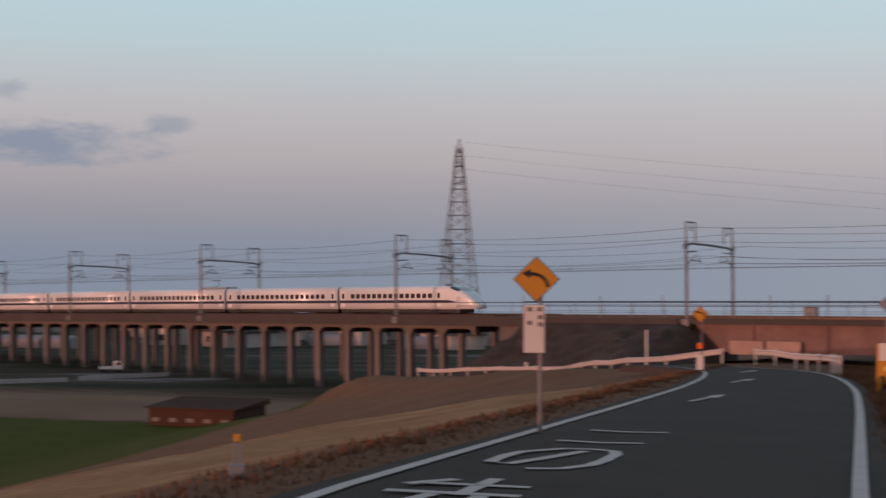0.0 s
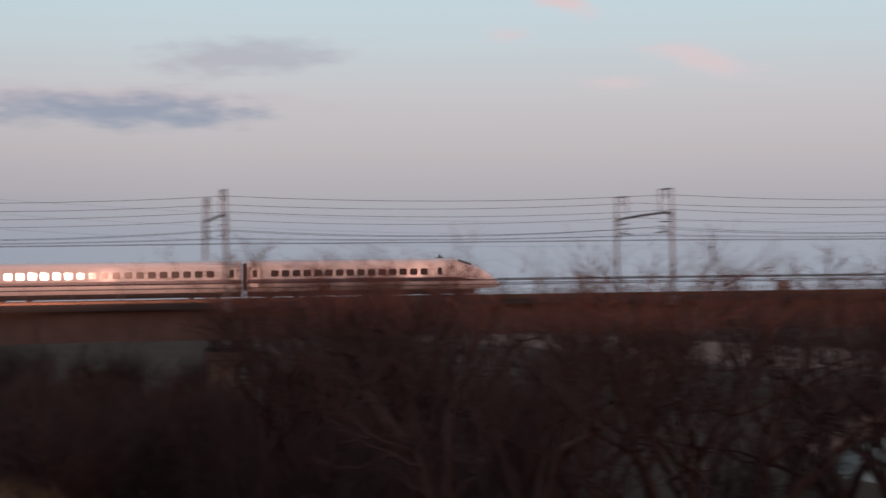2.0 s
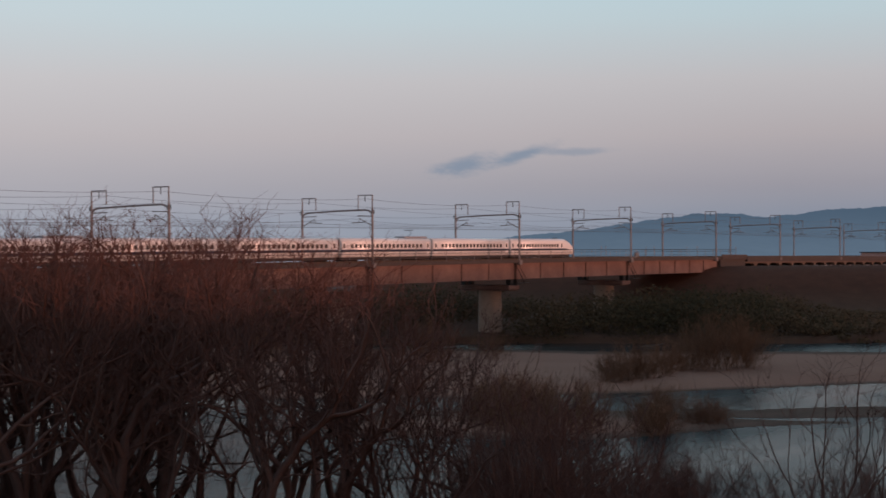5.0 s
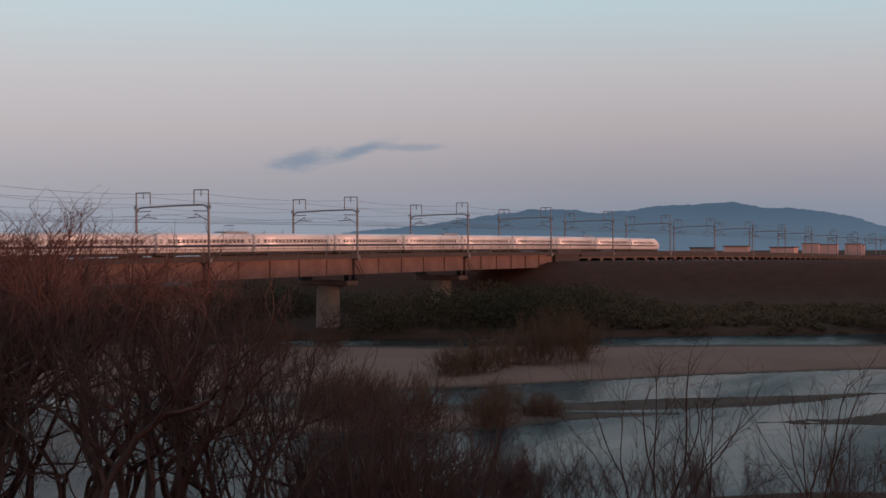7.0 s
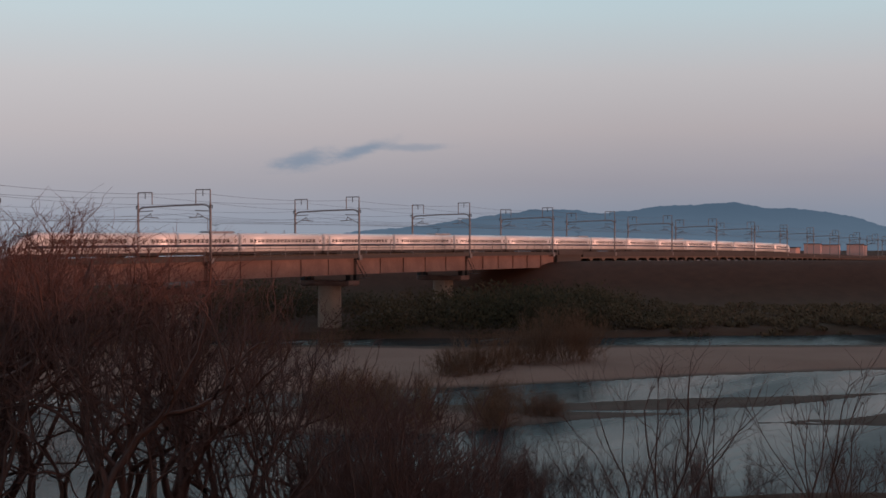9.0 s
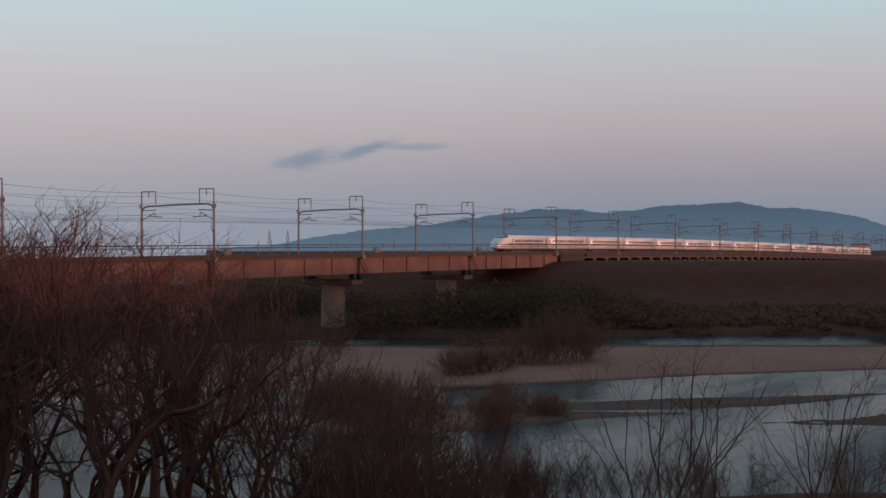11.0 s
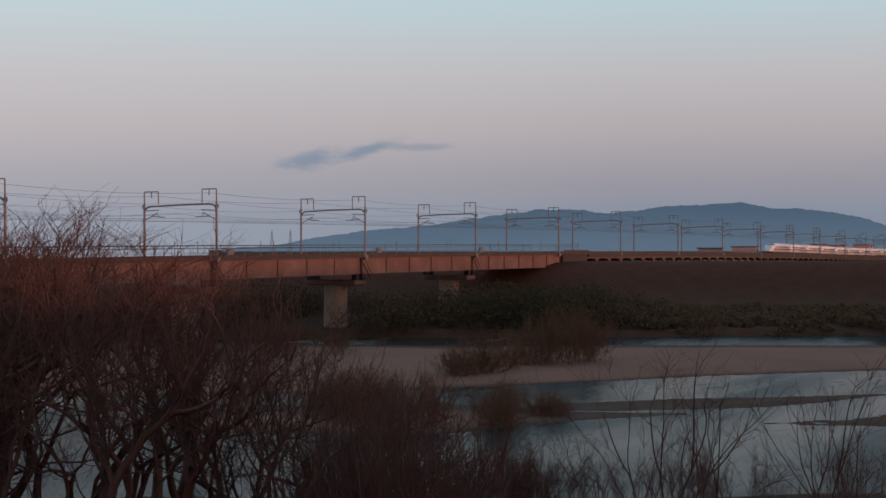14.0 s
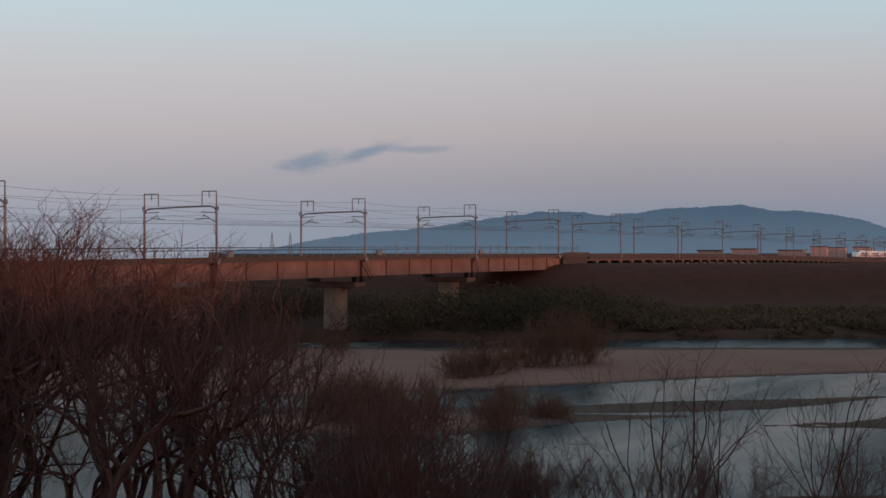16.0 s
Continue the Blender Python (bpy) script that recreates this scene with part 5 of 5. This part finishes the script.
def painted_plain_haze():
    """Emissive painted haze: land below, low-sky colour at its top, thinning out above."""
    m = bpy.data.materials.new("painted_plain_haze")
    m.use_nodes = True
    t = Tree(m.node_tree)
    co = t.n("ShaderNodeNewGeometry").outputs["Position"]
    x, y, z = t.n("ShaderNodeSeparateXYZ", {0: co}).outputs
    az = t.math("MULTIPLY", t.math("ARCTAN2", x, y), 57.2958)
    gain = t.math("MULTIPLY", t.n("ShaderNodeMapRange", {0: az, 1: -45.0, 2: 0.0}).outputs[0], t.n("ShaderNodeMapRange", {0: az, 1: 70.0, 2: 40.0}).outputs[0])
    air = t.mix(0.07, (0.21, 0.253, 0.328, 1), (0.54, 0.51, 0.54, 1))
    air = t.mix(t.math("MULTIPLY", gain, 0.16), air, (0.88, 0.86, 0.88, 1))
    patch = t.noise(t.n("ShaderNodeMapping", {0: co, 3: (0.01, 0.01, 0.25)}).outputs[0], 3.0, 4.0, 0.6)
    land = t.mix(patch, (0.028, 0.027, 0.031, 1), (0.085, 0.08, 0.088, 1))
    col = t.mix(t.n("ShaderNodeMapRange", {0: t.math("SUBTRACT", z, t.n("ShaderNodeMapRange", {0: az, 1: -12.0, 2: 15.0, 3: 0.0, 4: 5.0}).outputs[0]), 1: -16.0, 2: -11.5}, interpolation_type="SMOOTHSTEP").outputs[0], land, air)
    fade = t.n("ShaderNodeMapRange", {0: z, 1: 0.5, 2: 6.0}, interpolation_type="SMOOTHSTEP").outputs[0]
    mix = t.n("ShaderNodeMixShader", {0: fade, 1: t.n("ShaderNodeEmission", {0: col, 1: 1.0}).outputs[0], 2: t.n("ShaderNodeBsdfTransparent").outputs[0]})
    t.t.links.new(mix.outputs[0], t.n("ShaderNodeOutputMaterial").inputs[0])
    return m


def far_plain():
    """Added glowing wall painted as the plain's hazy far edge, behind the line."""
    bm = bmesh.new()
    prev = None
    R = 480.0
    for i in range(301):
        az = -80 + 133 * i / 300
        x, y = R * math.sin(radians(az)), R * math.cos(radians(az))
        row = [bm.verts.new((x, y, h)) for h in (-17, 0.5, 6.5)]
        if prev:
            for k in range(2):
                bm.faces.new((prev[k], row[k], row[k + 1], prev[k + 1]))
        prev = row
    tagged(part("backdrop_plain", bm, painted_plain_haze()), "glowing wall painted as the hazy edge of the distant plain", "distance", kind="structure")


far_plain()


# ---- bare trees and brush ----
M_BARK = material("winter_bark", (0.135, 0.062, 0.048), 0.95, 0.0, 6, 0.4, 0.9, 0.3, per_object=0.4)
M_TWIG = material("reddish_twigs", (0.148, 0.068, 0.055), 0.95, 0.0, 2, 0.3, 0.4, 0.4, bump=0.0, tint=(0.195, 0.092, 0.072), per_object=0.4)
M_BRUSH = material("brown_brush", (0.24, 0.122, 0.074), 0.95, 0.0, 2, 0.35, 0.3, 0.5, bump=0.0, tint=(0.27, 0.15, 0.09), per_object=0.5)


class Sticks:
    """Collects tapered three-sided sticks into one mesh."""

    def __init__(self):
        self.v, self.f = [], []

    def stick(self, pts, r0, r1):
        n = len(pts) - 1
        base = len(self.v)
        for i, p in enumerate(pts):
            d = (pts[min(i + 1, n)] - pts[max(i - 1, 0)]).normalized()
            u = d.orthogonal().normalized()
            w = d.cross(u)
            r = r0 + (r1 - r0) * i / n
            for k in range(3):
                c, s = math.cos(2.094 * k), math.sin(2.094 * k)
                self.v.append(tuple(p + (u * c + w * s) * r))
        for i in range(n):
            a = base + 3 * i
            for k in range(3):
                self.f.append((a + k, a + (k + 1) % 3, a + 3 + (k + 1) % 3, a + 3 + k))

    def mesh(self, name, mat):
        me = bpy.data.meshes.new(name)
        me.from_pydata(self.v, [], self.f)
        me.materials.append(mat)
        me.polygons.foreach_set("use_smooth", [True] * len(me.polygons))
        return me


def bent(rng, p, d, length, n, wob, lift):
    pts = [p.copy()]
    d = d.normalized()
    for i in range(n):
        d = (d + Vector((rng.gauss(0, wob), rng.gauss(0, wob), rng.gauss(0, wob) + lift))).normalized()
        p = p + d * (length / n)
        pts.append(p.copy())
    return pts, d


def side_dir(rng, d, spread):
    u = d.orthogonal().normalized()
    w = d.cross(u)
    a = rng.uniform(0, 2 * math.pi)
    return (d * math.cos(spread) + (u * math.cos(a) + w * math.sin(a)) * math.sin(spread)).normalized()


def bare_tree(seed, h, trunk_r, stems, spread, levels, low, twigs):
    """Sticks of a leafless tree of height h that forks again and again: limbs, and its twigs."""
    rng = random.Random(seed)
    big, fine = Sticks(), Sticks()

    def grow(p, d, length, r, depth):
        thin = depth >= levels - 1
        if thin:
            r = min(r, 0.014 if depth == levels - 1 else 0.0075)
        pts, e = bent(rng, p, d, length, 3 if depth == levels - 1 else 2 if thin else 5, (0.15 if h > 11 else 0.06) + 0.02 * depth, 0.02 + 0.035 * depth if h > 11 else 0.08)
        (fine if thin else big).stick(pts, r, max(0.0035, r * (0.45 if thin else 0.6)))
        if depth == levels:
            return
        n = len(pts) - 1
        if thin:
            for q in range(twigs):
                k = rng.randint(1, n)
                grow(pts[k], side_dir(rng, (pts[k] - pts[k - 1]).normalized(), rng.uniform(0.3, 0.8)), length * rng.uniform(0.4, 0.75), r, depth + 1)
            return
        for q in range(2):
            grow(pts[-1], side_dir(rng, e, rng.uniform(0.2, spread)), length * rng.uniform(0.7, 0.98), r * (0.6 if q else 0.5), depth + 1)
        if depth == 0 and h > 11:
            return
        k = rng.randint(2, n - 1)
        grow(pts[k], side_dir(rng, (pts[k] - pts[k - 1]).normalized(), rng.uniform(0.5, spread + 0.35)), length * rng.uniform(0.5, 0.8), r * 0.40, depth + 1)

    base = h * low
    for i in range(stems):
        a = rng.uniform(0, 6.28)
        tilt = rng.uniform(0.05, 0.45 if h > 11 else 0.10) if stems > 1 else rng.uniform(0, 0.1)
        grow(Vector((0.2 * math.cos(a), 0.2 * math.sin(a), -0.4)), Vector((math.cos(a) * tilt, math.sin(a) * tilt, 1)), base * rng.uniform(0.85, 1.15), trunk_r, 0)
    # an even crown: stray leaders drawn in
    zs = sorted(v[2] for v in fine.v)
    zc = zs[int(len(zs) * 0.8)]
    for st in (big, fine):
        st.v = [(x, y, z if z < zc else zc + (z - zc) * 0.5) for x, y, z in st.v]
    return big, fine


def tree_kind(name, label, seed, h, r, stems, spread, levels, low, twigs, group):
    big, fine = bare_tree(seed, h, r, stems, spread, levels, low, twigs)
    root = thing(name, label, "tree", group)
    link("trunk", big.mesh("trunk", M_BARK), None, root)
    link("crown", fine.mesh("crown", M_TWIG), None, root, "fine leafless twigs")
    root["h"] = sorted(v[2] for v in fine.v)[int(len(fine.v) * 0.985)]
    return root


def shrub_kind(name, label, seed, h, stems, mat, group, spread=0.75, twigs=9):
    rng = random.Random(seed)
    big, fine = Sticks(), Sticks()
    for i in range(stems):
        a, tilt = rng.uniform(0, 2 * math.pi), rng.uniform(0.02, spread)
        d = Vector((math.cos(a) * math.sin(tilt), math.sin(a) * math.sin(tilt), math.cos(tilt)))
        p, e = bent(rng, Vector((rng.gauss(0, 0.16 * h), rng.gauss(0, 0.16 * h), -0.3)), d, h * rng.uniform(0.55, 1.0), 6, 0.16, 0.05)
        big.stick(p, 0.024, 0.007)
        for j in range(twigs):
            u = rng.uniform(0.2, 1.0)
            k = min(5, int(u * 6))
            q = p[k].lerp(p[k + 1], u * 6 - k)
            d2 = side_dir(rng, (p[k + 1] - p[k]).normalized(), rng.uniform(0.25, 0.8))
            p2, e2 = bent(rng, q, d2, h * rng.uniform(0.12, 0.34), 3, 0.14, 0.12)
            fine.stick(p2, 0.010, 0.004)
            for m in range(3):
                q3 = p2[rng.randint(0, 2)]
                p3, e3 = bent(rng, q3, side_dir(rng, d2, rng.uniform(0.3, 0.8)), h * rng.uniform(0.06, 0.17), 1, 0.12, 0.1)
                fine.stick(p3, 0.009, 0.004)
    root = thing(name, label, "shrub", group)
    link("stem", big.mesh("stem", mat), None, root)
    link("crown", fine.mesh("crown", mat), None, root)
    root["h"] = sorted(v[2] for v in fine.v)[int(len(fine.v) * 0.99)]
    return root


GT, GS = "bare trees on the river bank", "leafless shrubs on the river bank"
TREES = [tree_kind("bare_tree", "leafless spreading riverside tree with dark bark", 11, 14.0, 0.20, 2, 0.75, 5, 0.18, 6, GT),
         tree_kind("bare_tree", "tall leafless tree with upswept limbs", 12, 15.0, 0.22, 2, 0.65, 5, 0.19, 6, GT),
         tree_kind("bare_tree", "leafless many-limbed willow with dense twigs", 13, 13.0, 0.15, 3, 0.7, 5, 0.17, 6, GT),
         tree_kind("bare_tree", "leafless forked tree with crooked limbs", 14, 14.0, 0.25, 2, 0.8, 5, 0.18, 6, GT),
         tree_kind("bare_tree", "leafless slender tree with fine twigs", 15, 12.0, 0.16, 2, 0.7, 5, 0.18, 7, GT)]
OLD_TREES = [tree_kind("bare_tree", "old leafless tree forking low into thick dark limbs", 16, 13.5, 0.30, 1, 0.75, 6, 0.17, 5, GT),
             tree_kind("bare_tree", "old leafless tree with crooked upright limbs", 17, 13.5, 0.24, 2, 0.75, 6, 0.17, 4, GT)]
SAPLINGS = [tree_kind("sapling", "thin young leafless tree by the water", 21, 10.0, 0.12, 2, 0.36, 4, 0.34, 5, "saplings by the water"),
            tree_kind("sapling", "thin young leafless tree with few branches", 24, 9.0, 0.10, 1, 0.34, 4, 0.34, 5, "saplings by the water"),
            tree_kind("sapling", "thin crooked leafless sapling", 25, 9.5, 0.10, 1, 0.38, 4, 0.32, 5, "saplings by the water")]
SHRUBS = [shrub_kind("bare_shrub", "dense leafless brown shrub", 31, 4.5, 34, M_TWIG, GS),
          shrub_kind("bare_shrub", "leafless upright shrub of thin stems", 32, 5.5, 18, M_TWIG, GS, 0.3, 6),
          shrub_kind("bare_shrub", "low spreading leafless brush", 33, 3.2, 38, M_TWIG, GS, 1.0)]
BRUSH = [shrub_kind("brown_bush", "rusty brown willow bush on the sand bar", 41, 6.0, 46, M_BRUSH, "bushes on the sand bars", 0.8, 12),
         shrub_kind("brown_bush", "low rusty brown bush on the sand bar", 42, 3.6, 44, M_BRUSH, "bushes on the sand bars", 1.1, 12)]
PLACED = set()


def plant(src, bearing, dist, top=None, h=None, rng=random):
    """Set a plant at a bearing and distance from the levee's bend; top: height of its tip."""
    x, y = dist * math.sin(radians(bearing)), dist * math.cos(radians(bearing))
    z = ground(x, y)
    if z < WATER - 0.1:
        z = WATER - 0.3
    size = ((top - z) if top is not None else h) / src["h"]
    m = pose(x, y, z, rng.uniform(-3, 3), rng.uniform(-3, 3), rng.uniform(0, 360))
    if src.name in PLACED:
        ob = copy_thing(src, m)
    else:
        PLACED.add(src.name)
        ob = src
        ob.matrix_world = m
    ob.scale = (size * 0.9 + 0.1, size * 0.9 + 0.1, size)
    return ob


def river_bank():
    rng = random.Random(5)
    # beyond the levee slope, near the first piers
    for i in range(7):
        plant(rng.choice(TREES), rng.uniform(3.8, 9.5), rng.uniform(62, 90), rng.uniform(-0.2, 1.3), rng=rng)
    for i in range(15):
        b = 9 + 20 * i / 15 + rng.uniform(-0.8, 0.8)
        plant(rng.choice(TREES), b, rng.uniform(48, 92), rng.uniform(-2.2, 0.9), rng=rng)
    for i in range(12):
        b = 28 + 17 * i / 12 + rng.uniform(-0.6, 0.6)
        plant(rng.choice(TREES), b, rng.uniform(46, 78), rng.uniform(-3.0, 0.4), rng=rng)
    for b, d, top in ((38.5, 62, 1.0), (40.2, 58, 1.9), (41.5, 64, 2.2), (42.3, 60, 1.3), (44.0, 60, 1.5), (45.2, 66, 0.9), (29.5, 64, 0.9), (31.0, 70, 0.6), (26.5, 66, 1.0), (33.5, 62, 0.5), (39.3, 70, 1.2), (40.8, 66, 1.8), (41.1, 72, 1.6), (42.6, 68, 1.7), (43.4, 64, 1.0), (44.6, 70, 1.2), (38.0, 70, 0.8)):
        plant(rng.choice(TREES[:4]), b, d, top, rng=rng)
    # the old trees above the near bank, finer ones behind them
    for k, b, d, top in ((0, 49.3, 44, -0.9), (1, 46.2, 46, -0.4), (0, 52.4, 47, -2.2), (1, 55.3, 48, -3.2), (0, 43.6, 47, 0.2)):
        plant(OLD_TREES[k], b, d, top, rng=rng)
    for b, d, top in ((45.6, 62, 0.6), (47.4, 66, 0.4), (49.2, 63, 0.5), (50.8, 68, 0.2), (52.4, 64, -1.0), (54.2, 68, -1.8), (56.2, 64, -3.2)):
        plant(TREES[(int(b * 10)) % 5], b, d, top, rng=rng)
    for b, d, top in ((58.8, 50, -5.4), (60.4, 50, -5.0), (61.9, 52, -6.0), (59.6, 62, -6.2)):
        plant(SHRUBS[0], b, d, top, rng=rng)
    # brush under and between the trees
    for i in range(48):
        plant(rng.choice(SHRUBS), rng.uniform(-9, 17), rng.uniform(105, 175), h=rng.uniform(3.5, 6.0), rng=rng)
    for i in range(120):
        b = rng.uniform(-14, 15)
        d = rng.uniform(62, 122)
        plant(rng.choice(SHRUBS + TREES[2:3]), b, d, min(-7.0, -0.058 * d - 0.8 + rng.uniform(-2.5, 0.3)), rng=rng)
    for i in range(24):
        b = rng.uniform(-12, 40)
        plant(rng.choice(SHRUBS), b, rng.uniform(44, 92) if b > 8 else rng.uniform(70, 105), h=rng.uniform(3.0, 6.0), rng=rng)
    for i in range(4):
        plant(rng.choice(SHRUBS), rng.uniform(56, 63), rng.uniform(60, 84), h=rng.uniform(2.5, 4.5), rng=rng)
    # saplings and stems in front of the water
    for src, b, d, top in ((SAPLINGS[0], 71.0, 44, -2.7), (SAPLINGS[1], 73.9, 46, -4.3), (SAPLINGS[1], 78.1, 44, -3.3), (SAPLINGS[2], 79.9, 45, -4.2), (SAPLINGS[1], 58.8, 45, -3.2), (SAPLINGS[1], 59.9, 45, -3.9)):
        plant(src, b, d, top, rng=rng)
    for i in range(26):
        plant(SHRUBS[1], rng.uniform(62.0, 72.8), rng.uniform(70, 80), h=rng.uniform(2.4, 3.9), rng=rng)
    for i in range(12):
        plant(SHRUBS[1], rng.uniform(72.5, 82), rng.uniform(72, 82), h=rng.uniform(1.8, 3.2), rng=rng)
    # bushes on the bars
    for b, d, h in ((67.0, 186, 7.6), (66.4, 184, 6.2), (67.8, 188, 7.2), (68.3, 190, 5.4), (65.6, 184, 3.8), (64.9, 178, 4.2), (64.2, 172, 4.6), (63.4, 170, 4.2), (62.9, 168, 3.4)):
        plant(BRUSH[0] if h > 5 else BRUSH[1], b, d, h=h, rng=rng)
    for i in range(22):
        b = rng.uniform(57.6, 65.2)
        plant(rng.choice(BRUSH), b, rng.uniform(122, 138), h=rng.uniform(2.6, 4.8) * (1 if b < 63.5 else 0.7), rng=rng)
    for b, d, h in ((66.2, 133, 2.0), (66.6, 134, 2.4), (67.0, 133, 1.8)):
        plant(BRUSH[1], b, d, h=h, rng=rng)
    for i in range(12):
        plant(rng.choice(BRUSH), rng.uniform(40, 60), rng.uniform(180, 240), h=rng.uniform(3, 6), rng=rng)


river_bank()


# ---- far bank thicket and rough grass ----
def thicket():
    rng = random.Random(9)
    v, f = [], []
    for i in range(2300):
        a = rng.uniform(-110, 130)
        near = 246.5 - 0.12 * a
        b = near + abs(rng.gauss(0, 1)) * 36
        x, y = at(a, b)
        clump = noise.noise((a * 0.035, b * 0.05, 2.6))
        green = smooth(-34, -18, a + 8 * clump)
        if b > 300 or (abs(y - DIST - WIDE / 2) < 9 and x < 312):
            continue
        if green < 0.5 and rng.random() < smooth(near + 6, near + 44, b) * 0.7:
            continue
        z = ground(x, y)
        h = (rng.uniform(4.6, 8.0) * green + rng.uniform(1.0, 2.8) * (1 - green)) * (1 - 0.72 * smooth(272, 306, b)) * (1 + 0.35 * clump)
        w = h * rng.uniform(0.6, 1.0) + 0.4
        for k in range(80):
            d = Vector((rng.gauss(0, 1), rng.gauss(0, 1), rng.gauss(0, 1))).normalized()
            c = Vector((x + d.x * w * rng.uniform(0.5, 1), y + d.y * w * rng.uniform(0.5, 1), z + h * 0.45 + d.z * h * 0.55 * rng.uniform(0.6, 1.05)))
            r = rng.uniform(0.14, 0.36)
            u = Vector((rng.gauss(0, 1), rng.gauss(0, 1), rng.gauss(0, 1))).normalized()
            q = u.orthogonal().normalized()
            n = len(v)
            v += [tuple(c + u * r), tuple(c - u * r * 0.6 + q * r), tuple(c - u * r * 0.6 - q * r)]
            f.append((n, n + 1, n + 2))
    me = bpy.data.meshes.new("far_thicket")
    me.from_pydata(v, [], f)
    m = bpy.data.materials.new("thicket_leaves")
    m.use_nodes = True
    t = Tree(m.node_tree)
    geo = t.n("ShaderNodeNewGeometry")
    big = t.noise(geo.outputs["Position"], 0.05, 3.0)
    px, py, pz = t.n("ShaderNodeSeparateXYZ", {0: geo.outputs["Position"]}).outputs
    run = t.math("ADD", t.math("MULTIPLY", px, UX), t.math("MULTIPLY", py, UY))
    col = t.ramp(t.math("ADD", t.math("MULTIPLY", geo.outputs["Random Per Island"], 0.35), t.math("SUBTRACT", t.math("ADD", big, t.n("ShaderNodeMapRange", {0: run, 1: -12.0, 2: -42.0, 3: 0.0, 4: 0.28}).outputs[0]), 0.15)),
                 [(0.2, (0.034, 0.024, 0.009)), (0.42, (0.055, 0.036, 0.015)), (0.6, (0.085, 0.05, 0.024)), (0.85, (0.12, 0.066, 0.036))])
    bs = t.n("ShaderNodeBsdfPrincipled", {"Base Color": col, "Roughness": 0.9, "Specular IOR Level": 0.2})
    t.t.links.new(bs.outputs[0], t.n("ShaderNodeOutputMaterial").inputs[0])
    tagged(link("far_thicket", me, m), "dense brown and dark green thicket on the far bank", "thicket", kind="stuff")


thicket()


def rough_grass():
    rng = random.Random(3)
    v, f = [], []

    def tuft(a, b, n, h):
        x0, y0 = at(a, b)
        z0 = ground(x0, y0)
        for k in range(n):
            x, y = x0 + rng.gauss(0, 0.12), y0 + rng.gauss(0, 0.12)
            t = rng.uniform(0, 6.28)
            lean = rng.uniform(0.1, 0.6) * h
            hh = h * rng.uniform(0.5, 1.1)
            w = 0.012 + 0.0006 * abs(a)
            dx, dy = math.cos(t), math.sin(t)
            i = len(v)
            v.extend([(x - dy * w, y + dx * w, z0 - 0.03), (x + dy * w, y - dx * w, z0 - 0.03), (x + dx * lean, y + dy * lean, z0 + hh)])
            f.append((i, i + 1, i + 2))
    for i in range(1300):
        a = 6 + 62 * rng.random() ** 1.3
        b = -5.05 - abs(rng.gauss(0, 0.5)) - 0.02 * a * rng.random()
        tuft(a, b + 0.12, 5, rng.uniform(0.02, 0.07))
    for i in range(4200):
        a = 7 + 62 * rng.random() ** 1.2
        b = 0.55 + abs(rng.gauss(0, 0.9)) - 0.045 * max(0, a - 42)
        tuft(a, b, 7, rng.uniform(0.07, 0.2))
    for i in range(5200):
        tuft(rng.uniform(2, 78), 1.5 + rng.uniform(0, 26), 7, rng.uniform(0.12, 0.42))
    me = bpy.data.meshes.new("dry_grass")
    me.from_pydata(v, [], f)
    m = bpy.data.materials.new("dry_grass_blades")
    m.use_nodes = True
    t = Tree(m.node_tree)
    geo = t.n("ShaderNodeNewGeometry")
    big = t.noise(geo.outputs["Position"], 0.5, 3.0)
    col = t.ramp(t.math("ADD", t.math("MULTIPLY", geo.outputs["Random Per Island"], 0.45), t.math("SUBTRACT", big, 0.2)),
                 [(0.1, (0.065, 0.030, 0.020)), (0.4, (0.13, 0.062, 0.037)), (0.75, (0.22, 0.115, 0.066))])
    bs = t.n("ShaderNodeBsdfPrincipled", {"Base Color": col, "Roughness": 0.95, "Specular IOR Level": 0.1})
    t.t.links.new(bs.outputs[0], t.n("ShaderNodeOutputMaterial").inputs[0])
    tagged(link("dry_grass", me, m), "dry brown winter grass on the levee shoulders", "grass", kind="stuff")


rough_grass()


# ---- what moves ----
def motions():
    for i, car in enumerate(CARS):
        rows = []
        for k in range(17):
            s = NOSE0 + SPEED * k - CAR * (i + 0.5)
            m = trk_pose(s, FAR, RAIL)
            if i == 15:
                m = m @ pose(0, 0, 0, 0, 0, 180)
            rows.append((float(k), m))
        walk(car, rows)


motions()
